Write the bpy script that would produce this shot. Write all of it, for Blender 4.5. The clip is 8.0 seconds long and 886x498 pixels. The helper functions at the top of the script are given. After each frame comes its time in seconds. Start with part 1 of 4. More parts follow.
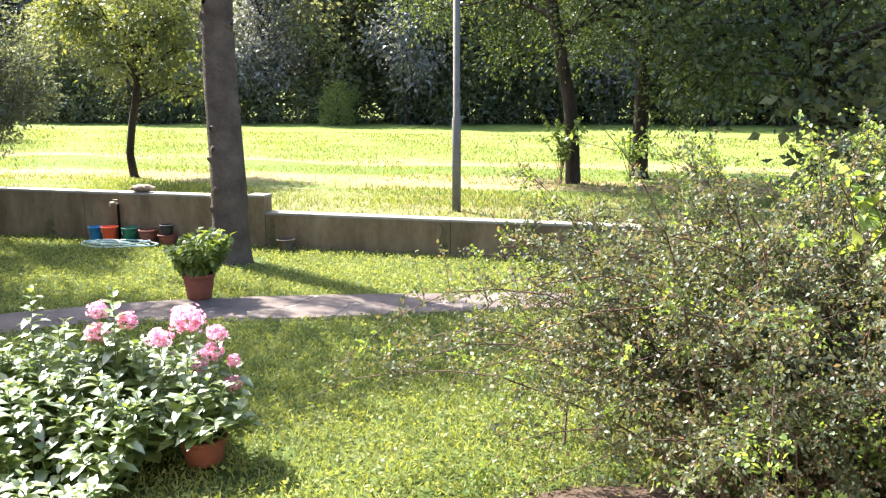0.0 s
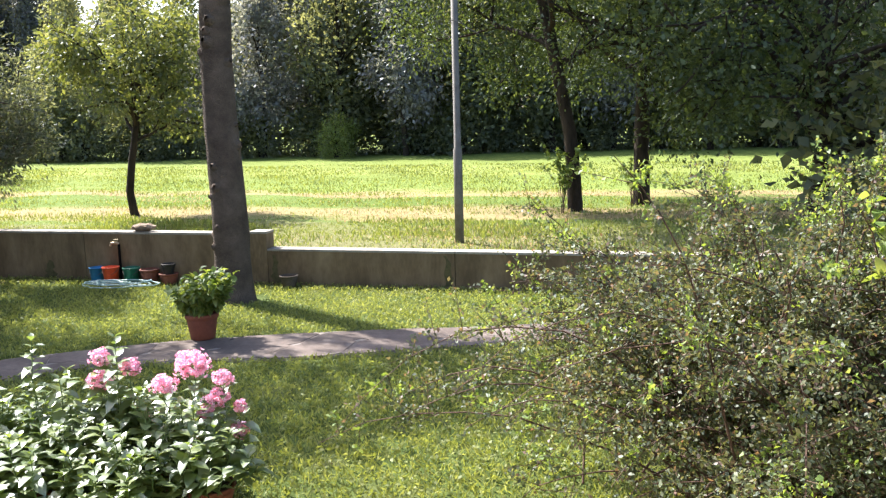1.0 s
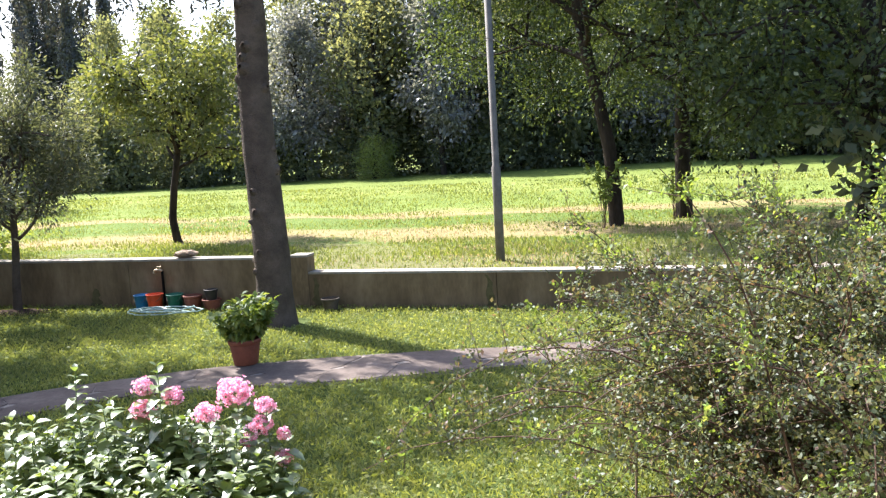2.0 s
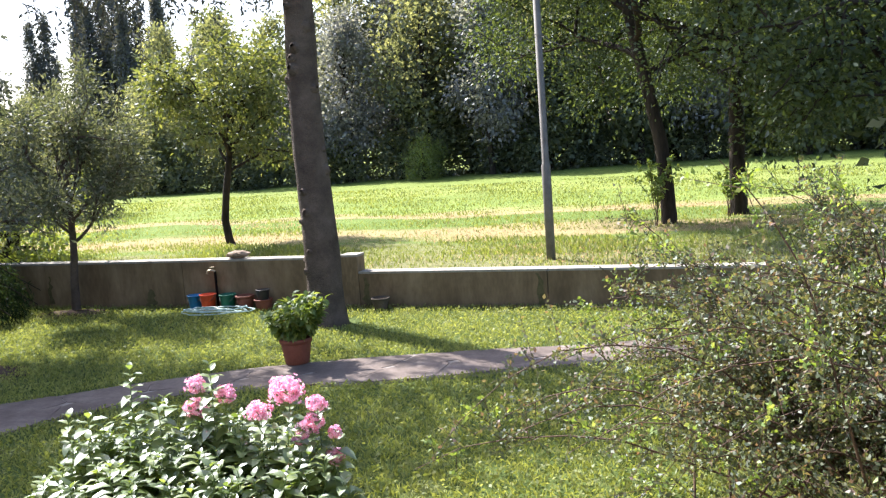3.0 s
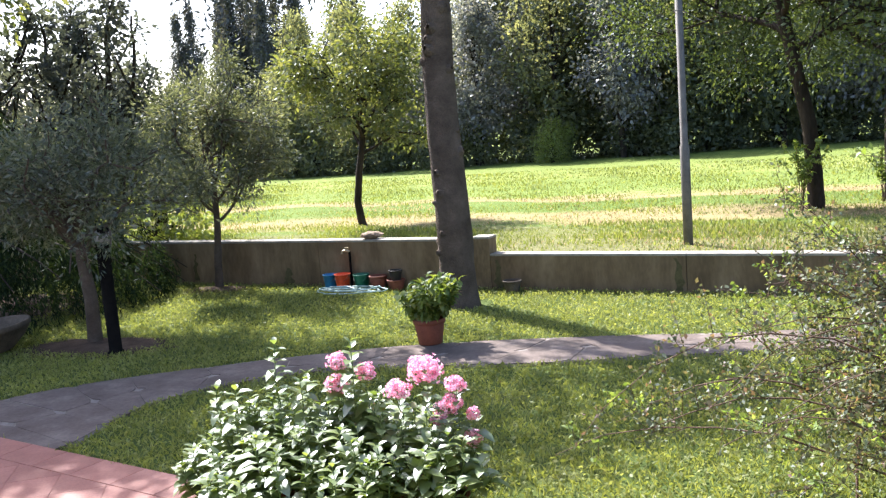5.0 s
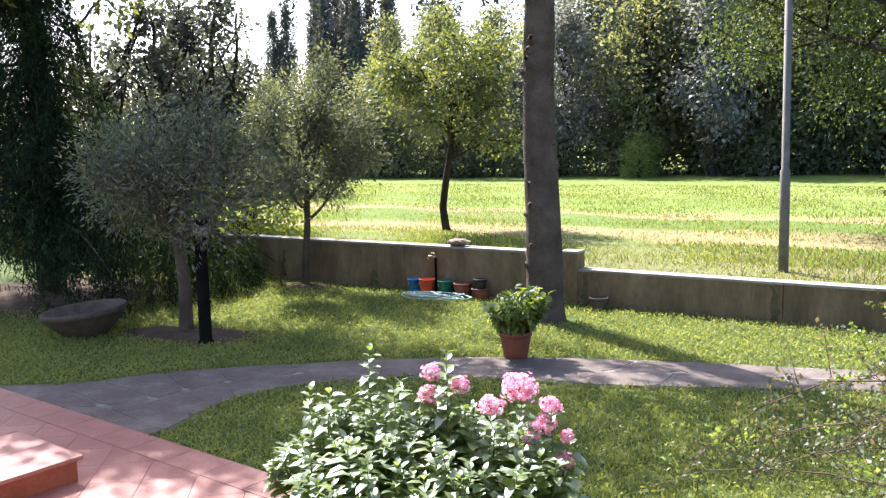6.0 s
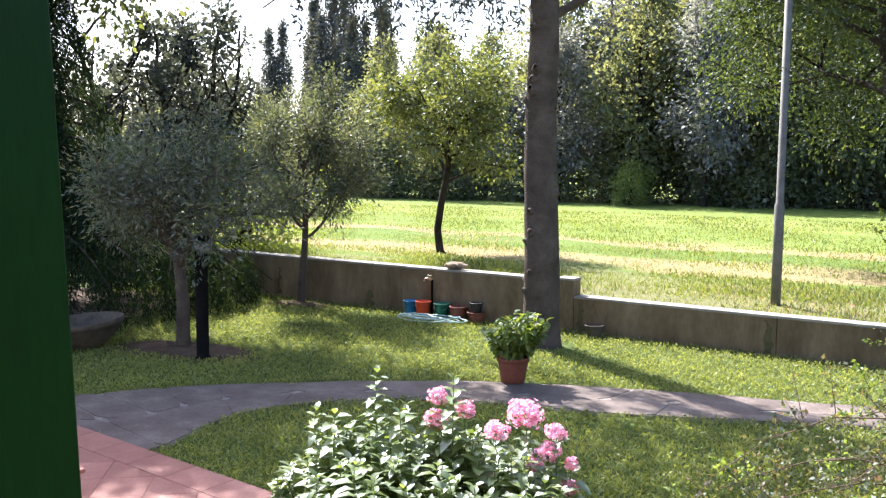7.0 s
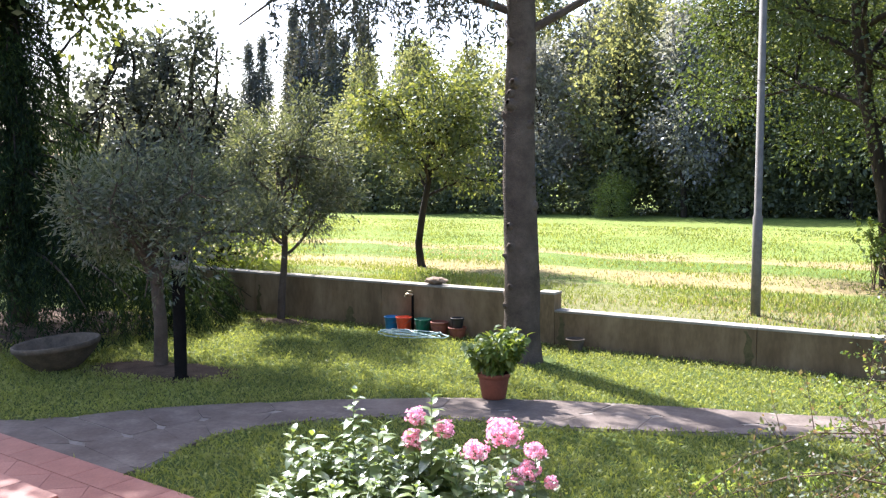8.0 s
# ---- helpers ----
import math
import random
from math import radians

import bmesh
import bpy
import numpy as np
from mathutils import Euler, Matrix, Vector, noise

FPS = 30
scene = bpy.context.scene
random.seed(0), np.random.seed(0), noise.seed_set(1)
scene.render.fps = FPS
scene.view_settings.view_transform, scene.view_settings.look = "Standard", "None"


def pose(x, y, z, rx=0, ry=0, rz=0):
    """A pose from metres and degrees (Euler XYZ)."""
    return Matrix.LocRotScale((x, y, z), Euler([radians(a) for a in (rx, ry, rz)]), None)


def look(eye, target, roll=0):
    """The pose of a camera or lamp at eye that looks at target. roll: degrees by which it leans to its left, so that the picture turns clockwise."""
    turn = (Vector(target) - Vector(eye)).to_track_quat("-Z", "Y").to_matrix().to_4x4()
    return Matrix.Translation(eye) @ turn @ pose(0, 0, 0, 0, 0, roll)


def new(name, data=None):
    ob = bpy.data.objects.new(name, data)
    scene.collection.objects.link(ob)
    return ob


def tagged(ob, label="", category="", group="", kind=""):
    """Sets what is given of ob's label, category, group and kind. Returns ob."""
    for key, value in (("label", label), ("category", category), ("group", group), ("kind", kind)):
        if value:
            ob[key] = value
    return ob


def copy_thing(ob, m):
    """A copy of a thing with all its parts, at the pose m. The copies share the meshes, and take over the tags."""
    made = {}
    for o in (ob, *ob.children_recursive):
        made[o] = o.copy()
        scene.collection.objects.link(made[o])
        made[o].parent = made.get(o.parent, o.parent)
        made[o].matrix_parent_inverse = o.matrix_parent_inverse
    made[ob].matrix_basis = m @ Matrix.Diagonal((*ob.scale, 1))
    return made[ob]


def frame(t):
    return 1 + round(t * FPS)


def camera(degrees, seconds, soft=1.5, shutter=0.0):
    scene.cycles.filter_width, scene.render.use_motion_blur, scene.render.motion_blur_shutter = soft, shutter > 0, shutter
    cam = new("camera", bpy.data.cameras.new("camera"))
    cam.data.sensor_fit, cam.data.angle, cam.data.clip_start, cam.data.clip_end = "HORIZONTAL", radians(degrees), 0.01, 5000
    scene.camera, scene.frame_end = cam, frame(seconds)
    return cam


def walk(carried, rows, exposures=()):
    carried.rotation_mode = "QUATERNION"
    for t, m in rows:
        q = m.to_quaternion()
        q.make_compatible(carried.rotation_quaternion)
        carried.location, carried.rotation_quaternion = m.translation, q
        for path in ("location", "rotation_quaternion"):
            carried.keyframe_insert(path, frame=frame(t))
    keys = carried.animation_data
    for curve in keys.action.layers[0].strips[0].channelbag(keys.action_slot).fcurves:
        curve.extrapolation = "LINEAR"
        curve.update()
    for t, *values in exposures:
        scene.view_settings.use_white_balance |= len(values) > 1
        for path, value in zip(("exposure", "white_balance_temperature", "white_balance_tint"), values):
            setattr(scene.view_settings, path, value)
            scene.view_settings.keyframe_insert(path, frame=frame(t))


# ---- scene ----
cam = camera(54.0, 8.0, soft=1.3)
PATH = [
    (0, (0.134, -0.625, 2.474), (0.02, 1.338, 2.106), -0.1),
    (0.5, (0.07, -0.56, 2.482), (-0.035, 1.409, 2.135), -0.2),
    (1, (0.066, -0.482, 2.5), (-0.049, 1.492, 2.198), -1.5),
    (1.5, (0.059, -0.416, 2.502), (-0.1, 1.56, 2.237), -2.7),
    (3, (0.034, -0.307, 2.467), (-0.284, 1.651, 2.219), -4.2),
    (3.5, (0.022, -0.268, 2.443), (-0.358, 1.676, 2.171), -5.2),
    (4, (0.017, -0.247, 2.431), (-0.424, 1.684, 2.155), -5.4),
    (4.5, (-0.015, -0.223, 2.426), (-0.529, 1.691, 2.154), -5.2),
    (6, (-0.275, -0.231, 2.501), (-1.038, 1.602, 2.259), -1.5),
    (6.5, (-0.336, -0.319, 2.535), (-1.113, 1.511, 2.319), 0.9),
    (7, (-0.384, -0.368, 2.543), (-1.123, 1.48, 2.349), 0.4),
    (7.5, (-0.401, -0.335, 2.553), (-1.153, 1.507, 2.345), -0.3),
    (8, (-0.362, -0.308, 2.573), (-1.065, 1.557, 2.409), -0.2),
]
walk(cam, [(t, look(eye, target, roll)) for t, eye, target, roll in PATH], [(0.0, 2.45, 6150, 12.0), (0.5, 2.2, 6150, 12.0), (1.0, 1.95, 6100, 12.5), (3.0, 1.92, 5950, 14.0), (8.0, 2.06, 5850, 14.5)])

# ---- world and sun ----
SUN_EL, SUN_AZ = 48.0, -50.0
world = bpy.data.worlds.new("world")
scene.world = world
world.use_nodes = True
wt = world.node_tree
sky = wt.nodes.new("ShaderNodeTexSky")
sky.sky_type, sky.sun_disc = "NISHITA", False
sky.sun_elevation, sky.sun_rotation = radians(SUN_EL), radians(SUN_AZ)
sky.dust_density, sky.air_density = 3.0, 1.0
wt.nodes["Background"].inputs["Strength"].default_value = 0.112
wt.links.new(sky.outputs[0], wt.nodes["Background"].inputs["Color"])
sun = new("sun", bpy.data.lights.new("sun", "SUN"))
sun.data.energy, sun.data.angle, sun.data.color = 5.0, radians(0.6), (1.0, 0.93, 0.82)
SUN_DIR = Vector((math.sin(radians(SUN_AZ)) * math.cos(radians(SUN_EL)), math.cos(radians(SUN_AZ)) * math.cos(radians(SUN_EL)), math.sin(radians(SUN_EL))))
sun.matrix_world = look(SUN_DIR * 50, (0, 0, 0))


# ---- materials ----
def shader(name):
    m = bpy.data.materials.new(name)
    m.use_nodes = True
    nt = m.node_tree
    nt.nodes.clear()
    out = nt.nodes.new("ShaderNodeOutputMaterial")
    return m, nt, out


def node(nt, kind, **sets):
    n = nt.nodes.new(kind)
    for key, value in sets.items():
        if key in n.inputs:
            n.inputs[key].default_value = value
        else:
            setattr(n, key, value)
    return n


def ramp(nt, source, stops):
    r = nt.nodes.new("ShaderNodeValToRGB")
    el = r.color_ramp.elements
    while len(el) < len(stops):
        el.new(0.5)
    for e, (p, c) in zip(el, stops):
        e.position, e.color = p, (*c, 1)
    nt.links.new(source, r.inputs[0])
    return r.outputs[0]


def mixc(nt, fac, a, b, blend="MIX"):
    m = nt.nodes.new("ShaderNodeMix")
    m.data_type, m.blend_type = "RGBA", blend
    for sock, v in ((m.inputs[0], fac), (m.inputs[6], a), (m.inputs[7], b)):
        if isinstance(v, bpy.types.NodeSocket):
            nt.links.new(v, sock)
        elif isinstance(v, tuple):
            sock.default_value = (*v, 1)
        else:
            sock.default_value = v
    return m.outputs[2]


def noise_out(nt, scale, detail=4, rough=0.6, stretch=None, coords="Object"):
    tc = nt.nodes.new("ShaderNodeTexCoord")
    src = tc.outputs[coords]
    if stretch:
        mp = nt.nodes.new("ShaderNodeMapping")
        mp.inputs["Scale"].default_value = stretch[:3]
        if len(stretch) > 3:
            mp.inputs["Rotation"].default_value = (0, 0, radians(stretch[3]))
        nt.links.new(src, mp.inputs["Vector"])
        src = mp.outputs[0]
    n = node(nt, "ShaderNodeTexNoise", Scale=scale, Detail=detail, Roughness=rough)
    nt.links.new(src, n.inputs["Vector"])
    return n.outputs["Fac"]


def leaf_material(name, stops, through_colour=(1.45, 1.25, 0.6), glow=0.45, gloss=0.035, rough=0.5, patch=1.2):
    """Thin leaves: reflect and let light through; each leaf has its own shade."""
    m, nt, out = shader(name)
    geo = nt.nodes.new("ShaderNodeNewGeometry")
    col = ramp(nt, geo.outputs["Random Per Island"], [(p, (r * 1.12, g, bl * 1.35)) for p, (r, g, bl) in stops])
    n = noise_out(nt, patch, 3)
    col = mixc(nt, 0.55, col, ramp(nt, n, [(0.3, (0.55, 0.6, 0.55)), (0.7, (1.3, 1.25, 1.1))]), "MULTIPLY")
    dif = nt.nodes.new("ShaderNodeBsdfDiffuse")
    nt.links.new(col, dif.inputs[0])
    tr = nt.nodes.new("ShaderNodeBsdfTranslucent")
    nt.links.new(mixc(nt, 1.0, col, through_colour, "MULTIPLY"), tr.inputs[0])
    m1 = node(nt, "ShaderNodeMixShader", Fac=glow)
    nt.links.new(dif.outputs[0], m1.inputs[1])
    nt.links.new(tr.outputs[0], m1.inputs[2])
    gl = node(nt, "ShaderNodeBsdfGlossy", Roughness=rough)
    gl.inputs["Color"].default_value = (0.9, 0.95, 1, 1)
    m2 = node(nt, "ShaderNodeMixShader", Fac=gloss)
    nt.links.new(m1.outputs[0], m2.inputs[1])
    nt.links.new(gl.outputs[0], m2.inputs[2])
    nt.links.new(m2.outputs[0], out.inputs[0])
    return m


def solid(name, stops, scale=6.0, rough=0.7, bump=0.3, fine=40.0, metal=0.0, stretch=None, spread=0.0, spec=0.4, distance=0.01):
    """A surface with stains at one scale, grain at another and relief."""
    m, nt, out = shader(name)
    n1 = noise_out(nt, scale, 5, 0.6, stretch)
    col = ramp(nt, n1, stops)
    n2 = noise_out(nt, fine, 3, 0.6, stretch)
    col = mixc(nt, 0.5, col, ramp(nt, n2, [(0.25, (0.62, 0.62, 0.62)), (0.75, (1.25, 1.25, 1.25))]), "MULTIPLY")
    if spread:
        info = nt.nodes.new("ShaderNodeObjectInfo")
        col = mixc(nt, 1.0, col, ramp(nt, info.outputs["Random"], [(0, (1 - spread,) * 3), (1, (1 + spread,) * 3)]), "MULTIPLY")
    b = nt.nodes.new("ShaderNodeBsdfPrincipled")
    nt.links.new(col, b.inputs["Base Color"])
    b.inputs["Roughness"].default_value, b.inputs["Metallic"].default_value = rough, metal
    b.inputs["Specular IOR Level"].default_value = spec
    bp = node(nt, "ShaderNodeBump", Strength=bump, Distance=distance)
    nt.links.new(n2, bp.inputs["Height"])
    nt.links.new(bp.outputs[0], b.inputs["Normal"])
    nt.links.new(b.outputs[0], out.inputs[0])
    return m


M_LAWN = solid("lawn_soil", [(0.3, (0.045, 0.07, 0.018)), (0.55, (0.07, 0.095, 0.025)), (0.8, (0.11, 0.11, 0.05))], 1.3, 0.95, 0.8, 60, spec=0.1)
M_CONCRETE = solid("cast_concrete", [(0.25, (0.062, 0.042, 0.021)), (0.5, (0.17, 0.121, 0.068)), (0.75, (0.265, 0.196, 0.117))], 1.6, 0.9, 0.25, 25, stretch=(1, 1, 0.35), spread=0.06, spec=0.2)
M_COPING = solid("coping_concrete", [(0.3, (0.2, 0.18, 0.15)), (0.7, (0.34, 0.315, 0.27))], 3, 0.85, 0.2, 40, spec=0.2)
M_SLAB = solid("grey_flagstone", [(0.3, (0.085, 0.066, 0.057)), (0.5, (0.12, 0.095, 0.082)), (0.72, (0.185, 0.152, 0.132))], 2.3, 0.85, 0.5, 26, spread=0.05, spec=0.15)
M_MORTAR = solid("grey_mortar", [(0.3, (0.12, 0.1, 0.09)), (0.7, (0.24, 0.21, 0.185))], 5, 0.95, 0.5, 50)
M_TILE = solid("terracotta_tile", [(0.3, (0.255, 0.105, 0.082)), (0.7, (0.335, 0.152, 0.12))], 3, 0.5, 0.08, 50, spread=0.08, spec=0.3)
M_STEP = solid("red_brick_paint", [(0.3, (0.2, 0.05, 0.025)), (0.7, (0.29, 0.085, 0.045))], 4, 0.6, 0.2, 50)
M_POT = solid("terracotta_pot", [(0.3, (0.13, 0.038, 0.021)), (0.65, (0.19, 0.062, 0.036)), (0.85, (0.26, 0.13, 0.09))], 7, 0.75, 0.15, 60)
M_SOIL = solid("bare_soil", [(0.3, (0.042, 0.028, 0.02)), (0.7, (0.105, 0.074, 0.053))], 4, 0.95, 0.9, 30, spec=0.1, distance=0.03)
M_BARK = solid("conifer_bark", [(0.25, (0.05, 0.037, 0.028)), (0.5, (0.09, 0.069, 0.053)), (0.75, (0.14, 0.11, 0.086))], 3.5, 0.9, 0.8, 45, stretch=(1, 1, 1.1), spec=0.15, distance=0.03)
M_BARK_DARK = solid("dark_bark", [(0.3, (0.014, 0.011, 0.008)), (0.7, (0.05, 0.039, 0.029))], 6, 0.9, 0.9, 25, stretch=(1, 1, 0.3), spec=0.15, distance=0.03)
M_TWIG = solid("brown_twig", [(0.3, (0.045, 0.024, 0.015)), (0.7, (0.105, 0.06, 0.038))], 10, 0.8, 0.3, 60)
M_STALK = solid("green_stalk", [(0.3, (0.06, 0.11, 0.03)), (0.7, (0.12, 0.18, 0.06))], 10, 0.6, 0.2, 60)
M_GREEN = solid("green_gloss_paint", [(0.3, (0.0025, 0.02, 0.0025)), (0.7, (0.004, 0.031, 0.004))], 2.5, 0.6, 0.08, 60, stretch=(1, 1, 0.3), spec=0.1)
M_IRON = solid("black_iron", [(0.3, (0.005, 0.005, 0.005)), (0.7, (0.012, 0.011, 0.01))], 8, 0.85, 0.15, 60, spec=0.03)
M_GALV = solid("galvanised_steel", [(0.3, (0.095, 0.088, 0.078)), (0.7, (0.16, 0.15, 0.135))], 6, 0.7, 0.1, 50, metal=0.1)
M_BOWL = solid("weathered_cement", [(0.3, (0.045, 0.035, 0.025)), (0.7, (0.115, 0.092, 0.067))], 5, 0.9, 0.4, 40)
M_STONE = solid("brown_stone", [(0.3, (0.12, 0.08, 0.05)), (0.7, (0.25, 0.18, 0.12))], 8, 0.85, 0.5, 40)
M_BLUE = solid("blue_plastic", [(0.3, (0.02, 0.14, 0.30)), (0.7, (0.03, 0.18, 0.38))], 4, 0.4, 0.05, 40)
M_RED = solid("orange_red_plastic", [(0.3, (0.6, 0.07, 0.02)), (0.7, (0.7, 0.1, 0.03))], 4, 0.4, 0.05, 40)
M_TEAL = solid("dark_green_plastic", [(0.3, (0.015, 0.10, 0.06)), (0.7, (0.02, 0.14, 0.08))], 4, 0.4, 0.05, 40)
M_BLACK = solid("black_plastic", [(0.3, (0.012, 0.011, 0.01)), (0.7, (0.025, 0.022, 0.02))], 4, 0.5, 0.05, 40)
# pale green hose; its near-white mottling paints highlights into the colour
M_HOSE = solid("pale_green_hose", [(0.3, (0.16, 0.3, 0.28)), (0.7, (0.5, 0.6, 0.56))], 20, 0.45, 0.05, 60)
M_BRASS = solid("dull_brass", [(0.3, (0.3, 0.25, 0.16)), (0.7, (0.45, 0.38, 0.25))], 20, 0.4, 0.1, 60, metal=0.8)
M_PLASTER = solid("cream_plaster", [(0.3, (0.62, 0.55, 0.42)), (0.7, (0.72, 0.66, 0.53))], 2, 0.9, 0.2, 40)
M_WHITE = solid("white_plaster", [(0.3, (0.7, 0.69, 0.66)), (0.7, (0.78, 0.77, 0.74))], 2, 0.9, 0.1, 40)
M_GLASS = solid("frosted_lamp_glass", [(0.3, (0.22, 0.21, 0.19)), (0.7, (0.32, 0.31, 0.28))], 6, 0.35, 0.05, 40)

L_GRASS = leaf_material("grass_blade", [(0, (0.135, 0.18, 0.036)), (0.5, (0.2, 0.255, 0.058)), (1, (0.27, 0.32, 0.095))], (1.2, 1.15, 0.58), glow=0.5, gloss=0.016, rough=0.5, patch=0.9)
L_FIELD = leaf_material("field_grass", [(0, (0.1, 0.155, 0.03)), (0.5, (0.145, 0.2, 0.042)), (1, (0.19, 0.235, 0.062))], (1.35, 1.25, 0.55), glow=0.5, patch=0.3)
L_STRAW = leaf_material("dry_grass", [(0, (0.3, 0.26, 0.12)), (0.6, (0.42, 0.35, 0.19)), (1, (0.2, 0.24, 0.07))], (1.2, 1.1, 0.8), 0.45)
L_BUSH = leaf_material("shrub_leaf", [(0, (0.055, 0.085, 0.034)), (0.5, (0.095, 0.13, 0.052)), (0.84, (0.15, 0.18, 0.075)), (0.93, (0.15, 0.13, 0.07)), (1, (0.19, 0.14, 0.09))], glow=0.4, gloss=0.03, rough=0.55)
L_BUSH_NEW = leaf_material("young_shrub_leaf", [(0, (0.12, 0.215, 0.034)), (0.7, (0.18, 0.285, 0.058)), (1, (0.225, 0.31, 0.085))], glow=0.52, gloss=0.03)
L_OAK = leaf_material("oak_leaf", [(0, (0.03, 0.055, 0.016)), (0.6, (0.053, 0.09, 0.023)), (1, (0.095, 0.145, 0.04))], glow=0.5, gloss=0.03)
L_OLIVE = leaf_material("olive_leaf", [(0, (0.062, 0.082, 0.04)), (0.6, (0.115, 0.14, 0.075)), (1, (0.2, 0.225, 0.14))], (1.3, 1.3, 0.6), 0.42, 0.03, 0.5)
L_FRUIT = leaf_material("fruit_tree_leaf", [(0, (0.06, 0.095, 0.02)), (0.6, (0.105, 0.15, 0.035)), (1, (0.15, 0.19, 0.06))], glow=0.52, gloss=0.05)
L_NEEDLE = leaf_material("conifer_needle", [(0, (0.009, 0.019, 0.007)), (0.6, (0.016, 0.034, 0.011)), (1, (0.042, 0.075, 0.018))], glow=0.3, gloss=0.008)
L_CEDAR = leaf_material("cedar_needle", [(0, (0.025, 0.035, 0.025)), (1, (0.05, 0.065, 0.045))], glow=0.25, gloss=0.04)
L_DARK = leaf_material("dark_broadleaf", [(0, (0.045, 0.058, 0.038)), (0.6, (0.07, 0.085, 0.058)), (1, (0.11, 0.13, 0.08))], (1.15, 1.15, 0.75), glow=0.42, gloss=0.035)
L_WOOD = leaf_material("woodland_leaf", [(0, (0.085, 0.12, 0.062)), (0.5, (0.135, 0.18, 0.092)), (1, (0.2, 0.25, 0.125))], glow=0.6, gloss=0.015, patch=0.25)
L_SILVER = leaf_material("silver_leaf", [(0, (0.11, 0.13, 0.09)), (0.6, (0.18, 0.2, 0.15)), (1, (0.32, 0.34, 0.27))], (1.2, 1.2, 0.85), 0.5, 0.05, patch=0.25)
L_POPLAR = leaf_material("poplar_leaf", [(0, (0.05, 0.065, 0.05)), (0.6, (0.08, 0.095, 0.075)), (1, (0.11, 0.125, 0.1))], glow=0.35, gloss=0.06, patch=0.3)
L_BRIGHT = leaf_material("bright_leaf", [(0, (0.12, 0.2, 0.03)), (1, (0.22, 0.3, 0.06))], glow=0.55, gloss=0.04)
L_PHLOX = leaf_material("phlox_leaf", [(0, (0.085, 0.14, 0.034)), (0.6, (0.155, 0.225, 0.058)), (1, (0.22, 0.29, 0.085))], (1.3, 1.3, 0.5), glow=0.48, gloss=0.08, rough=0.38, patch=3)
L_PINK = leaf_material("pink_petal", [(0, (0.7, 0.24, 0.28)), (0.45, (0.82, 0.5, 0.51)), (1, (0.9, 0.78, 0.76))], (1.05, 0.95, 0.98), 0.45, 0.02, patch=8)
L_BASIL = leaf_material("pot_plant_leaf", [(0, (0.09, 0.165, 0.026)), (0.6, (0.155, 0.25, 0.045)), (1, (0.24, 0.32, 0.08))], glow=0.6, gloss=0.03, patch=4)


def field_material():
    m, nt, out = shader("field")
    blot = noise_out(nt, 0.7, 6, 0.7)
    fine = noise_out(nt, 9, 4, 0.7, (0.4, 1, 1))
    tc = nt.nodes.new("ShaderNodeTexCoord")
    sep = nt.nodes.new("ShaderNodeSeparateXYZ")
    nt.links.new(tc.outputs["Object"], sep.inputs[0])
    add = node(nt, "ShaderNodeMath", operation="MULTIPLY_ADD")
    nt.links.new(noise_out(nt, 1.0, 5, 0.7, (0.12, 0.35, 1)), add.inputs[0])
    add.inputs[1].default_value = 9.0
    nt.links.new(sep.outputs["Y"], add.inputs[2])
    edge = node(nt, "ShaderNodeMapRange")
    nt.links.new(add.outputs[0], edge.inputs["Value"])
    edge.inputs["From Min"].default_value, edge.inputs["From Max"].default_value = 3.6, 63.6
    hay, straw, lush = (0.132, 0.172, 0.04), (0.24, 0.195, 0.1), (0.105, 0.15, 0.035)
    # dry tan strip by the wall first, with dappled shade darkened into its colour
    col = ramp(nt, edge.outputs[0], [(0.0, (0.15, 0.135, 0.08)), (0.105, (0.15, 0.155, 0.065)), (0.125, lush), (0.15, straw), (0.175, straw), (0.19, lush), (0.225, lush), (0.235, straw), (0.255, straw), (0.27, (0.15, 0.2, 0.05)), (0.36, hay), (0.42, (0.175, 0.21, 0.055)), (0.6, hay), (1.0, hay)])
    col = mixc(nt, 0.6, col, ramp(nt, blot, [(0.3, (0.75, 0.8, 0.7)), (0.7, (1.2, 1.15, 1.1))]), "MULTIPLY")
    col = mixc(nt, 0.45, col, ramp(nt, fine, [(0.3, (0.75, 0.78, 0.75)), (0.7, (1.22, 1.2, 1.18))]), "MULTIPLY")
    b = node(nt, "ShaderNodeBsdfPrincipled", Roughness=0.95)
    b.inputs["Specular IOR Level"].default_value = 0.1
    nt.links.new(col, b.inputs["Base Color"])
    bp = node(nt, "ShaderNodeBump", Strength=0.7, Distance=0.15)
    nt.links.new(fine, bp.inputs["Height"])
    nt.links.new(bp.outputs[0], b.inputs["Normal"])
    nt.links.new(b.outputs[0], out.inputs[0])
    return m


M_FIELD = field_material()


